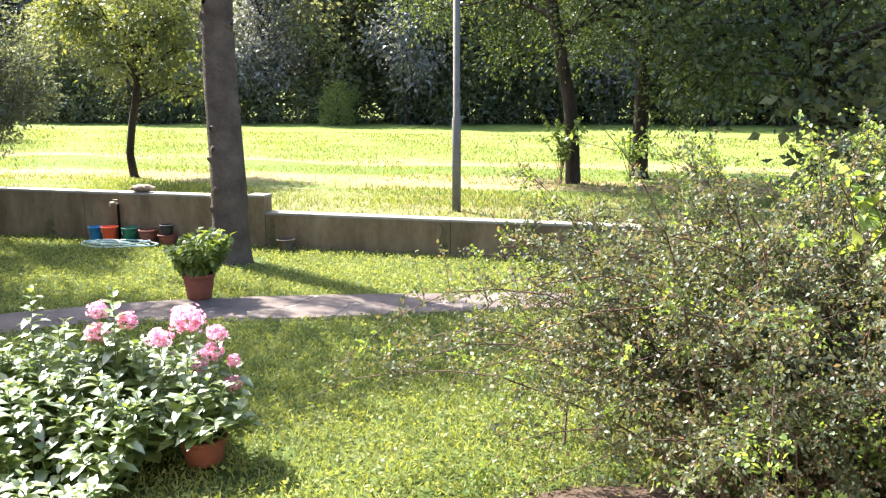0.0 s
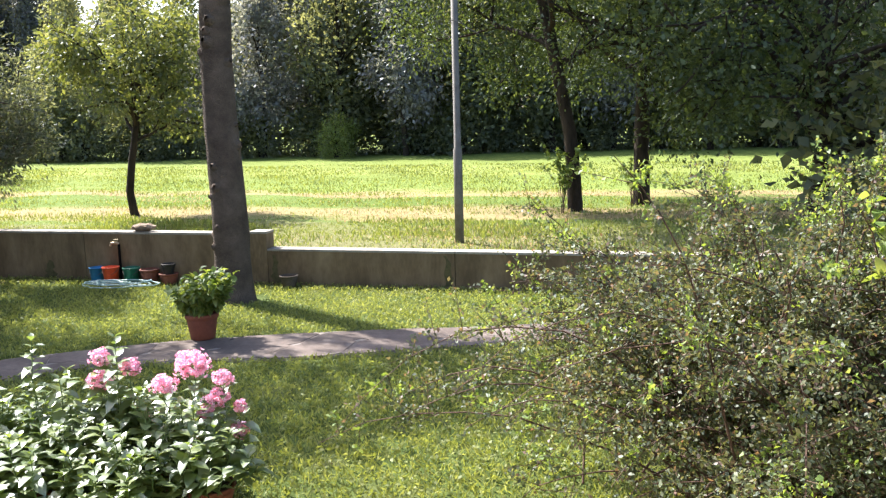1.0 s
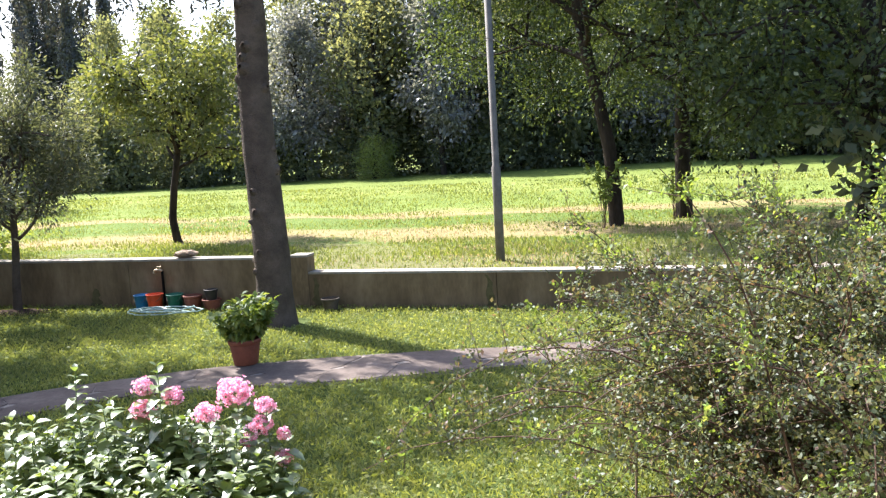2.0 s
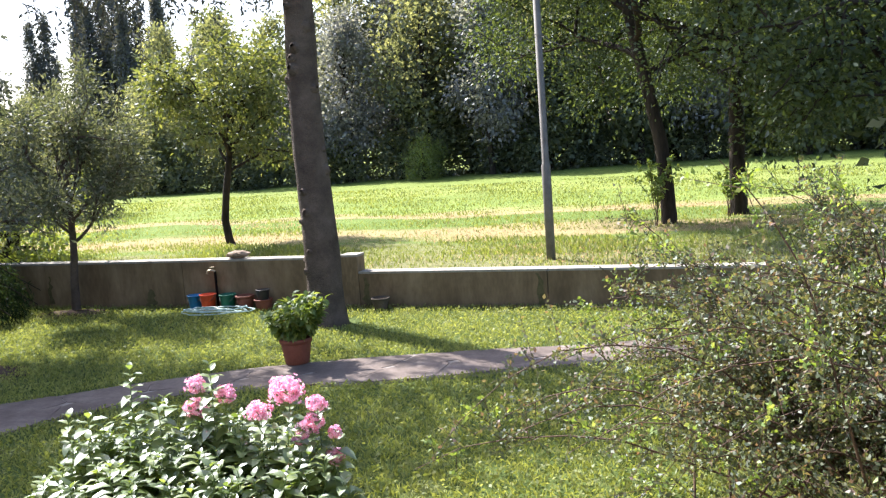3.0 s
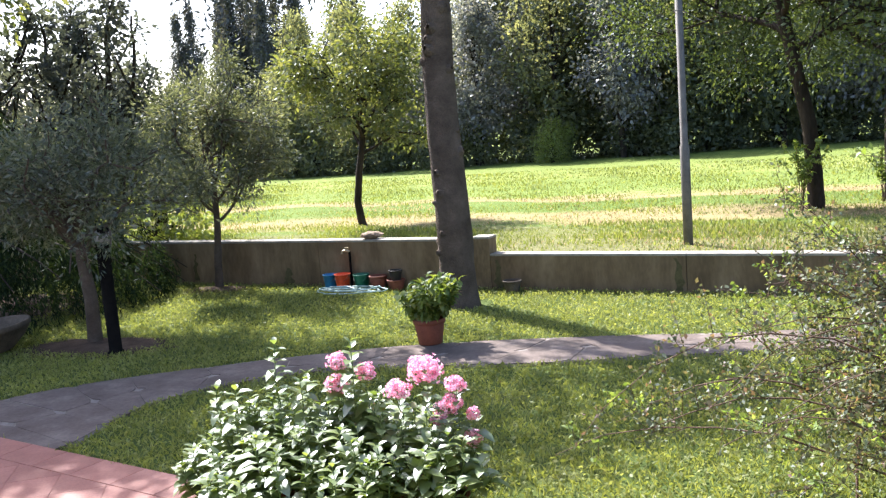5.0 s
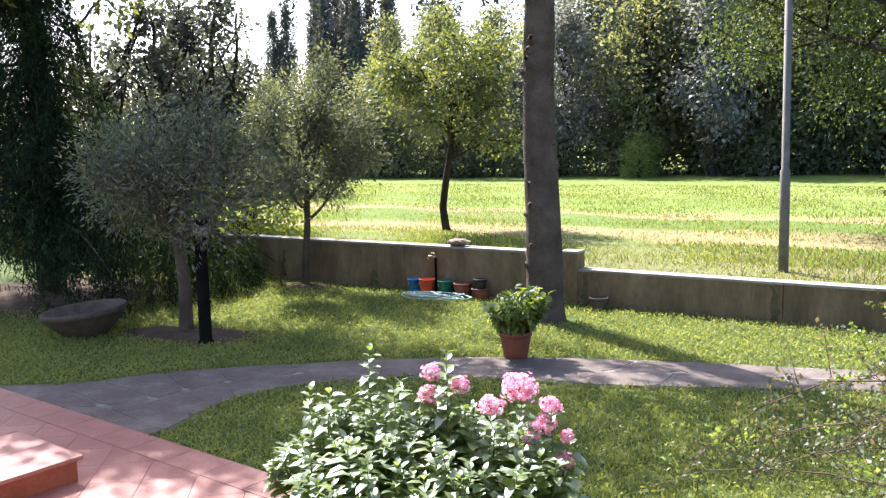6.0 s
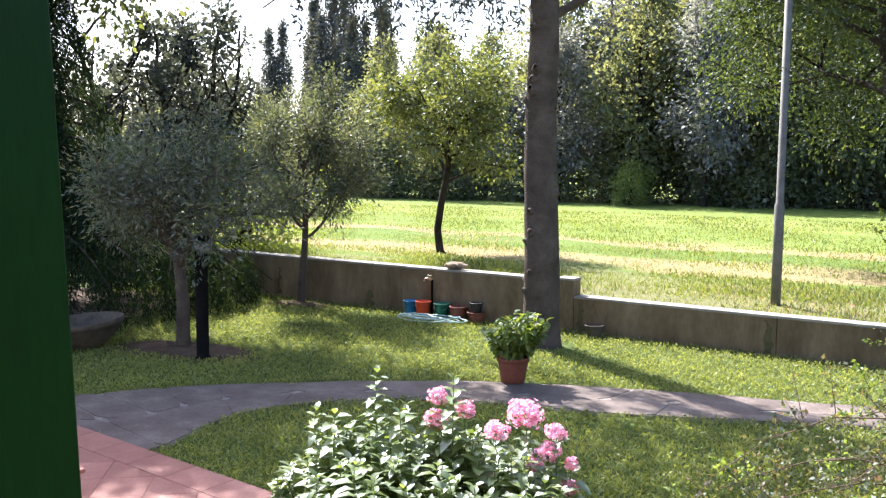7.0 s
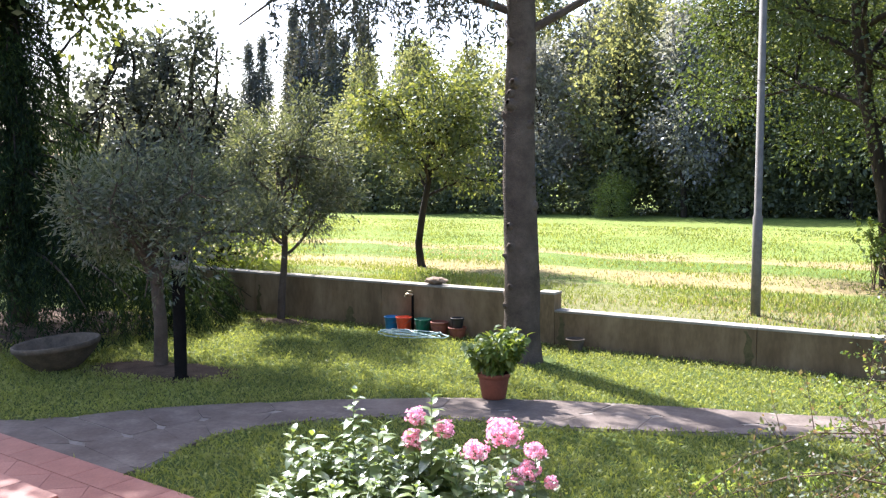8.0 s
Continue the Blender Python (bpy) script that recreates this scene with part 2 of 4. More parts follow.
# ---- mesh helpers ----
class Build:
    """Gathers vertices and faces of one mesh."""

    def __init__(self):
        self.v, self.f, self.count, self.flat = [], [], 0, False

    def add(self, verts, faces):
        verts = np.asarray(verts, float).reshape(-1, 3)
        faces = np.asarray(faces, int)
        self.v.append(verts)
        self.f.append(faces + self.count)
        self.count += len(verts)

    def mesh(self, name, smooth=False):
        me = bpy.data.meshes.new(name)
        v = np.concatenate(self.v)
        loops = np.concatenate([f.ravel() for f in self.f])
        sizes = np.concatenate([np.full(len(f), f.shape[1]) for f in self.f])
        me.vertices.add(len(v))
        me.vertices.foreach_set("co", v.ravel())
        me.loops.add(len(loops))
        me.loops.foreach_set("vertex_index", loops.astype(np.int32))
        me.polygons.add(len(sizes))
        me.polygons.foreach_set("loop_start", np.concatenate([[0], np.cumsum(sizes)[:-1]]).astype(np.int32))
        if smooth or self.flat:
            me.polygons.foreach_set("use_smooth", np.full(len(sizes), smooth, bool))
        me.update(calc_edges=True)
        me.validate()
        return me


def part(name, me, material, parent=None, label="", m=None):
    if isinstance(me, Build):
        me = me.mesh(name)
    elif isinstance(me, bmesh.types.BMesh):
        bm, me = me, bpy.data.meshes.new(name)
        bm.to_mesh(me)
        bm.free()
    if not me.materials:
        me.materials.append(material)
    ob = new(name, me)
    if parent:
        ob.parent = parent
    if m is not None:
        ob.matrix_basis = m
    return tagged(ob, label)


def thing(name, m, label, category, group="", kind=""):
    ob = new(name)
    ob.empty_display_size = 0.1
    ob.matrix_basis = m
    return tagged(ob, label, category, group, kind)


def box(bm, size, at=(0, 0, 0), bevel=0.0, rot=None):
    m = Matrix.Translation(at)
    if rot:
        m = m @ pose(0, 0, 0, *rot)
    r = bmesh.ops.create_cube(bm, size=1.0, matrix=m @ Matrix.Diagonal((*size, 1)))
    if bevel:
        edges = list({e for v in r["verts"] for e in v.link_edges})
        bmesh.ops.bevel(bm, geom=edges, offset=bevel, segments=2, affect="EDGES", profile=0.6)
    return bm


def lathe(profile, sides=32, wobble=0.0, seed=1):
    """A turned form from (radius, height) pairs."""
    b = Build()
    rng = np.random.default_rng(seed)
    a = np.arange(sides) * 2 * np.pi / sides
    rings = []
    for r, z in profile:
        rr = r * (1 + wobble * rng.normal(size=sides))
        rings.append(np.stack([rr * np.cos(a), rr * np.sin(a), np.full(sides, z)], 1))
    n = len(profile)
    i, j = np.meshgrid(np.arange(n - 1), np.arange(sides), indexing="ij")
    k = (j + 1) % sides
    b.add(np.concatenate(rings), np.stack([i * sides + j, i * sides + k, (i + 1) * sides + k, (i + 1) * sides + j], -1).reshape(-1, 4))
    return b


def tube(b, points, radii, sides=6, rough=0.0, rng=None):
    """A tapered limb along points."""
    p = np.asarray(points, float)
    n = len(p)
    t = np.gradient(p, axis=0)
    t /= np.linalg.norm(t, axis=1)[:, None] + 1e-9
    ref = np.array([0.3, 0.9, 0.31]) if abs(t[0][2]) > 0.8 else np.array([0, 0, 1.0])
    u = np.cross(t, ref)
    u /= np.linalg.norm(u, axis=1)[:, None] + 1e-9
    w = np.cross(t, u)
    a = np.arange(sides) * 2 * np.pi / sides
    r = np.broadcast_to(np.asarray(radii, float), (n,))[:, None]
    if rough and rng is not None:
        r = r * (1 + rough * rng.normal(size=(n, sides)))
    else:
        r = np.repeat(r, sides, 1)
    v = p[:, None] + u[:, None] * (r * np.cos(a))[..., None] + w[:, None] * (r * np.sin(a))[..., None]
    i, j = np.meshgrid(np.arange(n - 1), np.arange(sides), indexing="ij")
    k = (j + 1) % sides
    b.add(v.reshape(-1, 3), np.stack([i * sides + j, i * sides + k, (i + 1) * sides + k, (i + 1) * sides + j], -1).reshape(-1, 4))


def unit(v):
    return v / (np.linalg.norm(v, axis=-1, keepdims=True) + 1e-9)


def leaves(b, c, d, length, width, rng, fold=0.25, flat=0.0):
    """Diamond leaves at c along d; length and width per leaf. flat: how far they turn face-up."""
    n = len(c)
    side = unit(np.cross(d, rng.normal(size=(n, 3))))
    if flat:
        level = unit(np.cross(d, np.array([0, 0, 1.0]) + 1e-3 * rng.normal(size=(n, 3))))
        side = unit(side * (1 - flat) + level * flat)
    nor = np.cross(side, d)
    L = np.broadcast_to(np.asarray(length, float), (n,))[:, None]
    W = np.broadcast_to(np.asarray(width, float), (n,))[:, None]
    mid = c + d * L * 0.45
    v = np.stack([c, mid + side * W * 0.5 + nor * W * fold, c + d * L, mid - side * W * 0.5 + nor * W * fold], 1)
    b.add(v.reshape(-1, 3), np.arange(4 * n).reshape(n, 4))


def broad_leaves(b, c, d, length, width, rng, droop=0.25, flat=0.7):
    """Larger leaves with a midrib fold and a curved blade, four faces each."""
    n = len(c)
    side = unit(np.cross(d, np.array([0, 0, 1.0]) + 0.05 * rng.normal(size=(n, 3))))
    side = unit(side + (1 - flat) * rng.normal(size=(n, 3)))
    nor = unit(np.cross(side, d))
    L = np.broadcast_to(np.asarray(length, float), (n,))[:, None]
    W = np.broadcast_to(np.asarray(width, float), (n,))[:, None]
    dr = droop * L * (0.5 + rng.random((n, 1)))
    a = c + d * L * 0.33 + nor * L * 0.04
    e = c + d * L * 0.7 - nor * dr * 0.35
    tip = c + d * L - nor * dr
    v = np.stack([c, a, e, tip, a + side * W * 0.5 + nor * W * 0.12, e + side * W * 0.4 + nor * W * 0.1, a - side * W * 0.5 + nor * W * 0.12, e - side * W * 0.4 + nor * W * 0.1], 1)
    base = (np.arange(n) * 8)[:, None]
    b.add(v.reshape(-1, 3), np.concatenate([base + np.array([1, 2, 5, 4]), base + np.array([2, 1, 6, 7])]))
    b.f.append(np.concatenate([base + np.array([0, 1, 4]), base + np.array([1, 0, 6]), base + np.array([2, 3, 5]), base + np.array([3, 2, 7])]) + b.count - 8 * n)


def grow(rng, b, tips, p, d, length, radius, depth, split=3, spread=0.7, lift=0.1, wobble=0.12, shrink=0.68, sides=7):
    """Limbs that fork; gathers the points that bear leaves."""
    pts = [np.array(p, float)]
    d = np.array(d, float)
    steps = 5
    for i in range(steps):
        d = unit(d + wobble * rng.normal(size=3) + np.array([0, 0, lift * 0.3]))
        pts.append(pts[-1] + d * length / steps)
    radii = np.linspace(radius, radius * 0.6, steps + 1)
    tube(b, pts, radii, max(4, sides))
    if depth <= 1:
        tips.extend(pts[2:])
    if depth == 0:
        return
    for k in range(split):
        q = pts[-1] if k == 0 else pts[rng.integers(2, steps + 1)]
        axis = unit(np.cross(d, rng.normal(size=3)))
        nd = unit(d + axis * spread * (0.6 + 0.8 * rng.random()) + np.array([0, 0, lift]))
        grow(rng, b, tips, q, nd, length * shrink * (0.8 + 0.4 * rng.random()), radius * 0.6 * (0.85 if k else 1), depth - 1, split, spread, lift, wobble, shrink, sides - 1)


def scatter(rng, tips, n, sigma):
    tips = np.asarray(tips)
    c = tips[rng.integers(0, len(tips), n)]
    off = rng.normal(size=(n, 3)) * sigma
    return c + off, unit(off + 0.6 * rng.normal(size=(n, 3)) * sigma)


# ---- ground ----
WALL_AT, WALL_TURN = Vector((-3.5, 12.63, 0)), -11.6
TW = pose(*WALL_AT, 0, 0, WALL_TURN)
TWI = TW.inverted()
FIELD_Z = 0.12


def beyond(x, y):
    """Distance behind the garden wall's near face."""
    a = radians(WALL_TURN)
    return -(x - WALL_AT.x) * math.sin(a) + (y - WALL_AT.y) * math.cos(a)


def build_ground():
    b = Build()
    us = np.concatenate([[-400, -150, -60], np.linspace(-30, 30, 61), [60, 150, 400]])
    vs = np.concatenate([[-60, -25], np.linspace(-16, 0.1, 34), [0.22], np.linspace(0.5, 40, 40), [60, 90, 150, 300, 900]])
    U, V = np.meshgrid(us, vs, indexing="ij")
    Z = np.where(V > 0.2, FIELD_Z + 0.03 * np.sin(U * 0.9 + V * 0.6), 0.012 * np.sin(U * 1.7) * np.sin(V * 1.3) - 0.02)
    Z = np.where(V > 70, Z + (V - 70) * 0.004, Z)
    nu, nv = len(us), len(vs)
    i, j = np.meshgrid(np.arange(nu - 1), np.arange(nv - 1), indexing="ij")
    F = np.stack([i * nv + j, (i + 1) * nv + j, (i + 1) * nv + j + 1, i * nv + j + 1], -1).reshape(-1, 4)
    b.add(np.stack([U, V, Z], -1).reshape(-1, 3), F)
    me = b.mesh("ground", smooth=True)
    me.materials.append(M_LAWN)
    me.materials.append(M_FIELD)
    me.polygons.foreach_set("material_index", (vs[j.ravel()] > 0.15).astype(np.int32))
    g = part("ground", me, M_LAWN, None, "", TW)
    tagged(g, "green lawn in front of a sunlit mown hay field", "ground", kind="structure")


build_ground()


# ---- garden wall: a high stretch and a low one ----
def garden_wall(name, u0, u1, height, label):
    root = thing(name, TW, label, "wall", kind="structure")
    n = max(1, round((u1 - u0) / 3.0))
    w = (u1 - u0) / n
    for i in range(n):
        bm = bmesh.new()
        box(bm, (w - 0.008, 0.24, height - 0.05 + 0.3), (u0 + (i + 0.5) * w, 0.14, (height - 0.05) / 2 - 0.15), 0.006)
        part("panel", bm, M_CONCRETE, root)
        bm = bmesh.new()
        box(bm, (w - 0.004, 0.262, 0.035), (u0 + (i + 0.5) * w, 0.14, height - 0.0325), 0.006)
        part("coping", bm, M_COPING, root, "pale sunlit concrete coping")
    return root


garden_wall("wall_high", -18.1, -0.218, 0.80, "tall stretch of stained grey concrete garden wall")
garden_wall("wall_low", 0.078, 18.0, 0.56, "low stretch of stained grey concrete garden wall")
bm = bmesh.new()
box(bm, (0.29, 0.27, 1.075), (-0.07, 0.145, 0.24), 0.01)
pier = part("wall_pier", bm, M_CONCRETE, None, "", TW)
tagged(pier, "square concrete pier where the wall steps down", "wall pier", kind="structure")
bm = bmesh.new()
box(bm, (0.3, 0.285, 0.035), (-0.07, 0.145, 0.795), 0.006)
part("coping", bm, M_COPING, pier)

# dark moss streaks that run down the wall joints
M_MOSS = solid("dark_moss", [(0.3, (0.07, 0.062, 0.03)), (0.7, (0.12, 0.105, 0.05))], 14, 0.95, 0.6, 60, spec=0.1)
for u, top, wd, low in ((-6.1, 0.55, 0.05, 0.05), (-8.7, 0.45, 0.06, 0.0), (2.95, 0.48, 0.045, 0.02), (0.2, 0.45, 0.05, 0.0), (5.9, 0.4, 0.05, 0.03), (-3.9, 0.3, 0.08, 0.0)):
    rng = np.random.default_rng(int(100 + u * 10))
    b = Build()
    zs = np.linspace(low, top, 9)
    w = wd * (0.5 + rng.random(9)) * np.linspace(1.3, 0.35, 9)
    off = 0.015 * rng.normal(size=9)
    b.add(np.concatenate([np.c_[u + off - w, np.full(9, 0.017), zs], np.c_[u + off, np.full(9, 0.013), zs], np.c_[u + off + w, np.full(9, 0.017), zs]]),
          np.concatenate([np.stack([r * 9 + np.arange(8), (r + 1) * 9 + np.arange(8), (r + 1) * 9 + np.arange(1, 9), r * 9 + np.arange(1, 9)], 1) for r in (0, 1)]))
    tagged(part("moss_streak", b, M_MOSS, None, "", TW), "dark moss streak on the concrete wall", "moss", kind="structure")

# ---- flagstone path ----
FAR = [(-8.4, 6.35), (-7.5, 6.75), (-7.0, 7.3), (-6.33, 7.8), (-5.21, 8.45), (-4.01, 9.02), (-2.73, 9.35), (-1.48, 9.53), (0.0, 9.65), (1.5, 9.9), (3.2, 10.3), (5.5, 11.0)]
NEAR = [(-5.6, 5.6), (-5.48, 5.85), (-5.58, 6.4), (-5.5, 6.95), (-5.1, 7.5), (-4.29, 8.04), (-3.2, 8.28), (-2.19, 8.33), (-0.9, 8.62), (1.0, 9.0), (3.0, 9.5), (5.5, 10.2)]
FAR_A, NEAR_A = np.array(FAR), np.array(NEAR)


def path_point(s, t):
    k = s * (len(FAR) - 1)
    i = min(int(k), len(FAR) - 2)
    f = k - i
    a = FAR_A[i] * (1 - f) + FAR_A[i + 1] * f
    c = NEAR_A[i] * (1 - f) + NEAR_A[i + 1] * f
    return c * (1 - t) + a * t


def build_path():
    rng = np.random.default_rng(4)
    b = Build()
    S = np.linspace(0, 1, 60)
    lo = np.array([path_point(s, 0.0 + 0.02 * math.sin(s * 70)) for s in S])
    hi = np.array([path_point(s, 1.0 + 0.02 * math.sin(s * 55)) for s in S])
    v = np.concatenate([np.c_[lo, np.full(60, 0.004)], np.c_[hi, np.full(60, 0.004)], np.c_[lo, np.full(60, -0.06)], np.c_[hi, np.full(60, -0.06)]])
    i = np.arange(59)
    b.add(v, np.concatenate([np.stack([i, i + 1, 61 + i, 60 + i], 1), np.stack([120 + i, 121 + i, i + 1, i], 1), np.stack([60 + i, 61 + i, 181 + i, 180 + i], 1)]))
    root = part("path", b, M_MORTAR)
    tagged(root, "curving garden path of grey irregular flagstones", "path", kind="structure")
    cols, rows = 15, 2
    grid = {}
    for a in range(cols + 1):
        for c in range(rows + 1):
            s = (a + (0.14 * rng.normal() if 0 < a < cols else 0)) / cols
            t = (c + (0.1 * rng.normal() if 0 < c < rows else 0)) / rows
            grid[a, c] = path_point(min(max(s, 0), 1), t + 0.015 * rng.normal())
    for a in range(cols):
        for c in range(rows):
            q = [grid[a, c], grid[a + 1, c], grid[a + 1, c + 1], grid[a, c + 1]]
            mid = sum(q) / 4
            ring = []
            for k in range(4):
                p, n = q[k], q[(k + 1) % 4]
                for f in (0.12, 0.5, 0.88):
                    e = p * (1 - f) + n * f + 0.008 * rng.normal(size=2)
                    ring.append(mid + (e - mid) * (1 - 0.002 / (np.linalg.norm(e - mid) + 1e-6)))
            ring = np.array(ring)
            z = 0.009 + 0.003 * rng.random()
            top = np.c_[mid + (ring - mid) * 0.994, np.full(12, z)]
            low = np.c_[ring, np.full(12, -0.02)]
            pb = Build()
            pb.flat = True
            k = np.arange(12)
            pb.add(np.concatenate([top, low]), np.stack([12 + k, 12 + (k + 1) % 12, (k + 1) % 12, k], 1))
            pb.f.append(np.arange(12).reshape(1, 12))
            part("flagstone", pb, M_SLAB, root)


# ---- tiled terrace and step ----
T0 = Vector((-3.3, 4.96, 0))
TT = pose(T0.x, T0.y, 0, 0, 0, 164.6)


def build_terrace():
    bm = bmesh.new()
    box(bm, (8.6, 6.0, 0.3), (4.2, 3.0, -0.137), 0.004)
    root = part("terrace", bm, M_MORTAR, None, "", TT)
    tagged(root, "terrace paved with reddish terracotta tiles", "terrace", kind="structure")
    proto = {}
    for i in range(17):
        bm = bmesh.new()
        box(bm, (0.496, 0.33, 0.02), (0, 0, 0), 0.004)
        if "edge" not in proto:
            proto["edge"] = part("tile", bm, M_TILE, root, "", pose(0.15 + 0.25, 0.165, 0.02))
        else:
            bm.free()
            o = new("tile", proto["edge"].data)
            o.parent = root
            o.matrix_basis = pose(0.15 + 0.25 + i * 0.5, 0.165, 0.02)
    h = 0.4 / math.sqrt(2)
    whole = None
    for a in range(-1, 30):
        for c in range(-1, 10):
            x, y = 0.3 + a * h, 0.36 + c * 2 * h + (a % 2) * h
            r = h - 0.003
            ring = [(x + r, y), (x, y + r), (x - r, y), (x, y - r)]
            cut = y - r < 0.337 or x - r < 0.15
            for axis, lim in ((1, 0.337), (0, 0.15)):
                got = []
                for k in range(len(ring)):
                    p, q = ring[k], ring[(k + 1) % len(ring)]
                    if p[axis] >= lim:
                        got.append(p)
                    if (p[axis] < lim) != (q[axis] < lim):
                        f = (lim - p[axis]) / (q[axis] - p[axis])
                        got.append((p[0] + f * (q[0] - p[0]), p[1] + f * (q[1] - p[1])))
                ring = got
            if len(ring) < 3 or x > 8.0 or y > 4.4:
                continue
            if not cut and whole:
                o = new("tile", whole)
                o.parent = root
                o.matrix_basis = pose(x, y, 0.0)
                continue
            n = len(ring)
            b = Build()
            b.flat = True
            flat = np.array(ring) - np.array([[x, y]])
            k = np.arange(n)
            b.add(np.concatenate([np.c_[flat, np.full(n, 0.028)], np.c_[flat, np.full(n, 0.0)]]), np.stack([n + k, n + (k + 1) % n, (k + 1) % n, k], 1))
            b.f.append(np.arange(n).reshape(1, n))
            o = part("tile", b, M_TILE, root, "", pose(x, y, 0.0))
            if not cut:
                whole = o.data


def build_step():
    root = thing("entrance_step", TT @ pose(1.8, 0.9, 0), "low entrance step with tiled top and painted red side", "step", kind="structure")
    bm = bmesh.new()
    box(bm, (3.0, 1.6, 0.17), (1.53, 0.83, 0.115), 0.004)
    part("base", bm, M_STEP, root)
    for i in range(6):
        bm = bmesh.new()
        box(bm, (0.497, 0.8, 0.035), (0.25 + i * 0.5 - 0.02, 0.4, 0.217), 0.012)
        part("tile", bm, M_TILE, root)
        bm = bmesh.new()
        box(bm, (0.497, 0.8, 0.035), (0.25 + i * 0.5 - 0.02, 1.203, 0.217), 0.012)
        part("tile", bm, M_TILE, root)


build_step()


# ---- house round the camera ----
def build_house():
    def wall(name, size, at, material, label):
        bm = bmesh.new()
        box(bm, size, at)
        tagged(part(name, bm, material), label, "wall", kind="structure")
    FL, TOP = 0.95, 3.9
    wall("wall_front_west", (5.0, 0.28, TOP + 0.3), (-3.58, -0.24, TOP / 2 - 0.15), M_PLASTER, "cream plastered house wall beside the window")
    wall("wall_front_east", (5.0, 0.28, TOP + 0.3), (3.32, -0.24, TOP / 2 - 0.15), M_PLASTER, "cream plastered house wall beside the shrub")
    wall("wall_front_sill", (1.9, 0.28, FL + 0.33), (-0.13, -0.24, (FL + 0.03) / 2 - 0.15), M_PLASTER, "cream plastered wall under the window door")
    wall("wall_front_lintel", (1.9, 0.28, 0.55), (-0.13, -0.24, TOP - 0.275), M_PLASTER, "cream plastered lintel over the window door")
    wall("wall_back", (11.84, 0.2, TOP - FL), (-0.1, -5.0, (TOP + FL) / 2), M_WHITE, "white plastered room wall")
    wall("wall_west", (0.2, 4.5, TOP - FL), (-5.92, -2.64, (TOP + FL) / 2), M_WHITE, "white plastered room side wall")
    wall("wall_east", (0.2, 4.5, TOP - FL), (5.72, -2.64, (TOP + FL) / 2), M_WHITE, "white plastered room side wall")
    bm = bmesh.new()
    box(bm, (11.4, 4.5, 0.2), (-0.1, -2.64, FL - 0.1))
    tagged(part("floor", bm, M_TILE), "terracotta tiled room floor", "floor", kind="structure")
    bm = bmesh.new()
    box(bm, (12.2, 5.6, 0.25), (-0.1, -2.55, TOP + 0.127))
    tagged(part("ceiling", bm, M_WHITE), "white plastered ceiling slab", "ceiling", kind="structure")


build_house()


# ---- louvred shutter, standing open ----
def build_shutter():
    hinge = Vector((-0.99, -0.10, 1.02))
    w, h, t = 0.46, 2.3, 0.042
    root = thing("window_shutter", pose(*hinge, -2.0, 0, 101), "dark green painted louvred wooden shutter standing open", "shutter")
    st = 0.145
    for x in (st / 2, w - st / 2):
        bm = bmesh.new()
        box(bm, (st, t, h), (x, 0, h / 2), 0.004)
        part("stile", bm, M_GREEN, root)
    for z, rh in ((0.06, 0.12), (h * 0.52, 0.12), (h - 0.05, 0.1)):
        bm = bmesh.new()
        box(bm, (w - 2 * st - 0.002, t - 0.004, rh), (w / 2, 0, z), 0.003)
        part("rail", bm, M_GREEN, root)
    bm = bmesh.new()
    box(bm, (w - 2 * st - 0.004, 0.05, 0.009), (0, 0, 0), 0.003)
    first = None
    z = 0.16
    while z < h - 0.13:
        if abs(z - h * 0.52) > 0.09:
            m = pose(w / 2, 0, z, -42)
            if first is None:
                first = part("slat", bm, M_GREEN, root, "", m)
            else:
                o = new("slat", first.data)
                o.parent = root
                o.matrix_basis = m
        z += 0.047
    bm = bmesh.new()
    box(bm, (0.03, 0.012, 0.19), (w - 0.05, t / 2 + 0.005, 1.28), 0.003)
    plate = part("latch_plate", bm, M_IRON, root, "black iron latch plate")
    b = Build()
    tube(b, [(w - 0.05, t / 2 + 0.02, 1.2), (w - 0.05, t / 2 + 0.03, 1.3), (w - 0.05, t / 2 + 0.02, 1.38)], 0.007, 8)
    part("latch_bar", b, M_IRON, plate, "black iron latch bar")
    for z in (0.3, 1.15, 2.05):
        b = Build()
        tube(b, [(0, -0.01, z - 0.05), (0, -0.01, z), (0, -0.01, z + 0.05)], 0.009, 8)
        part("hinge", b, M_IRON, root)


build_shutter()


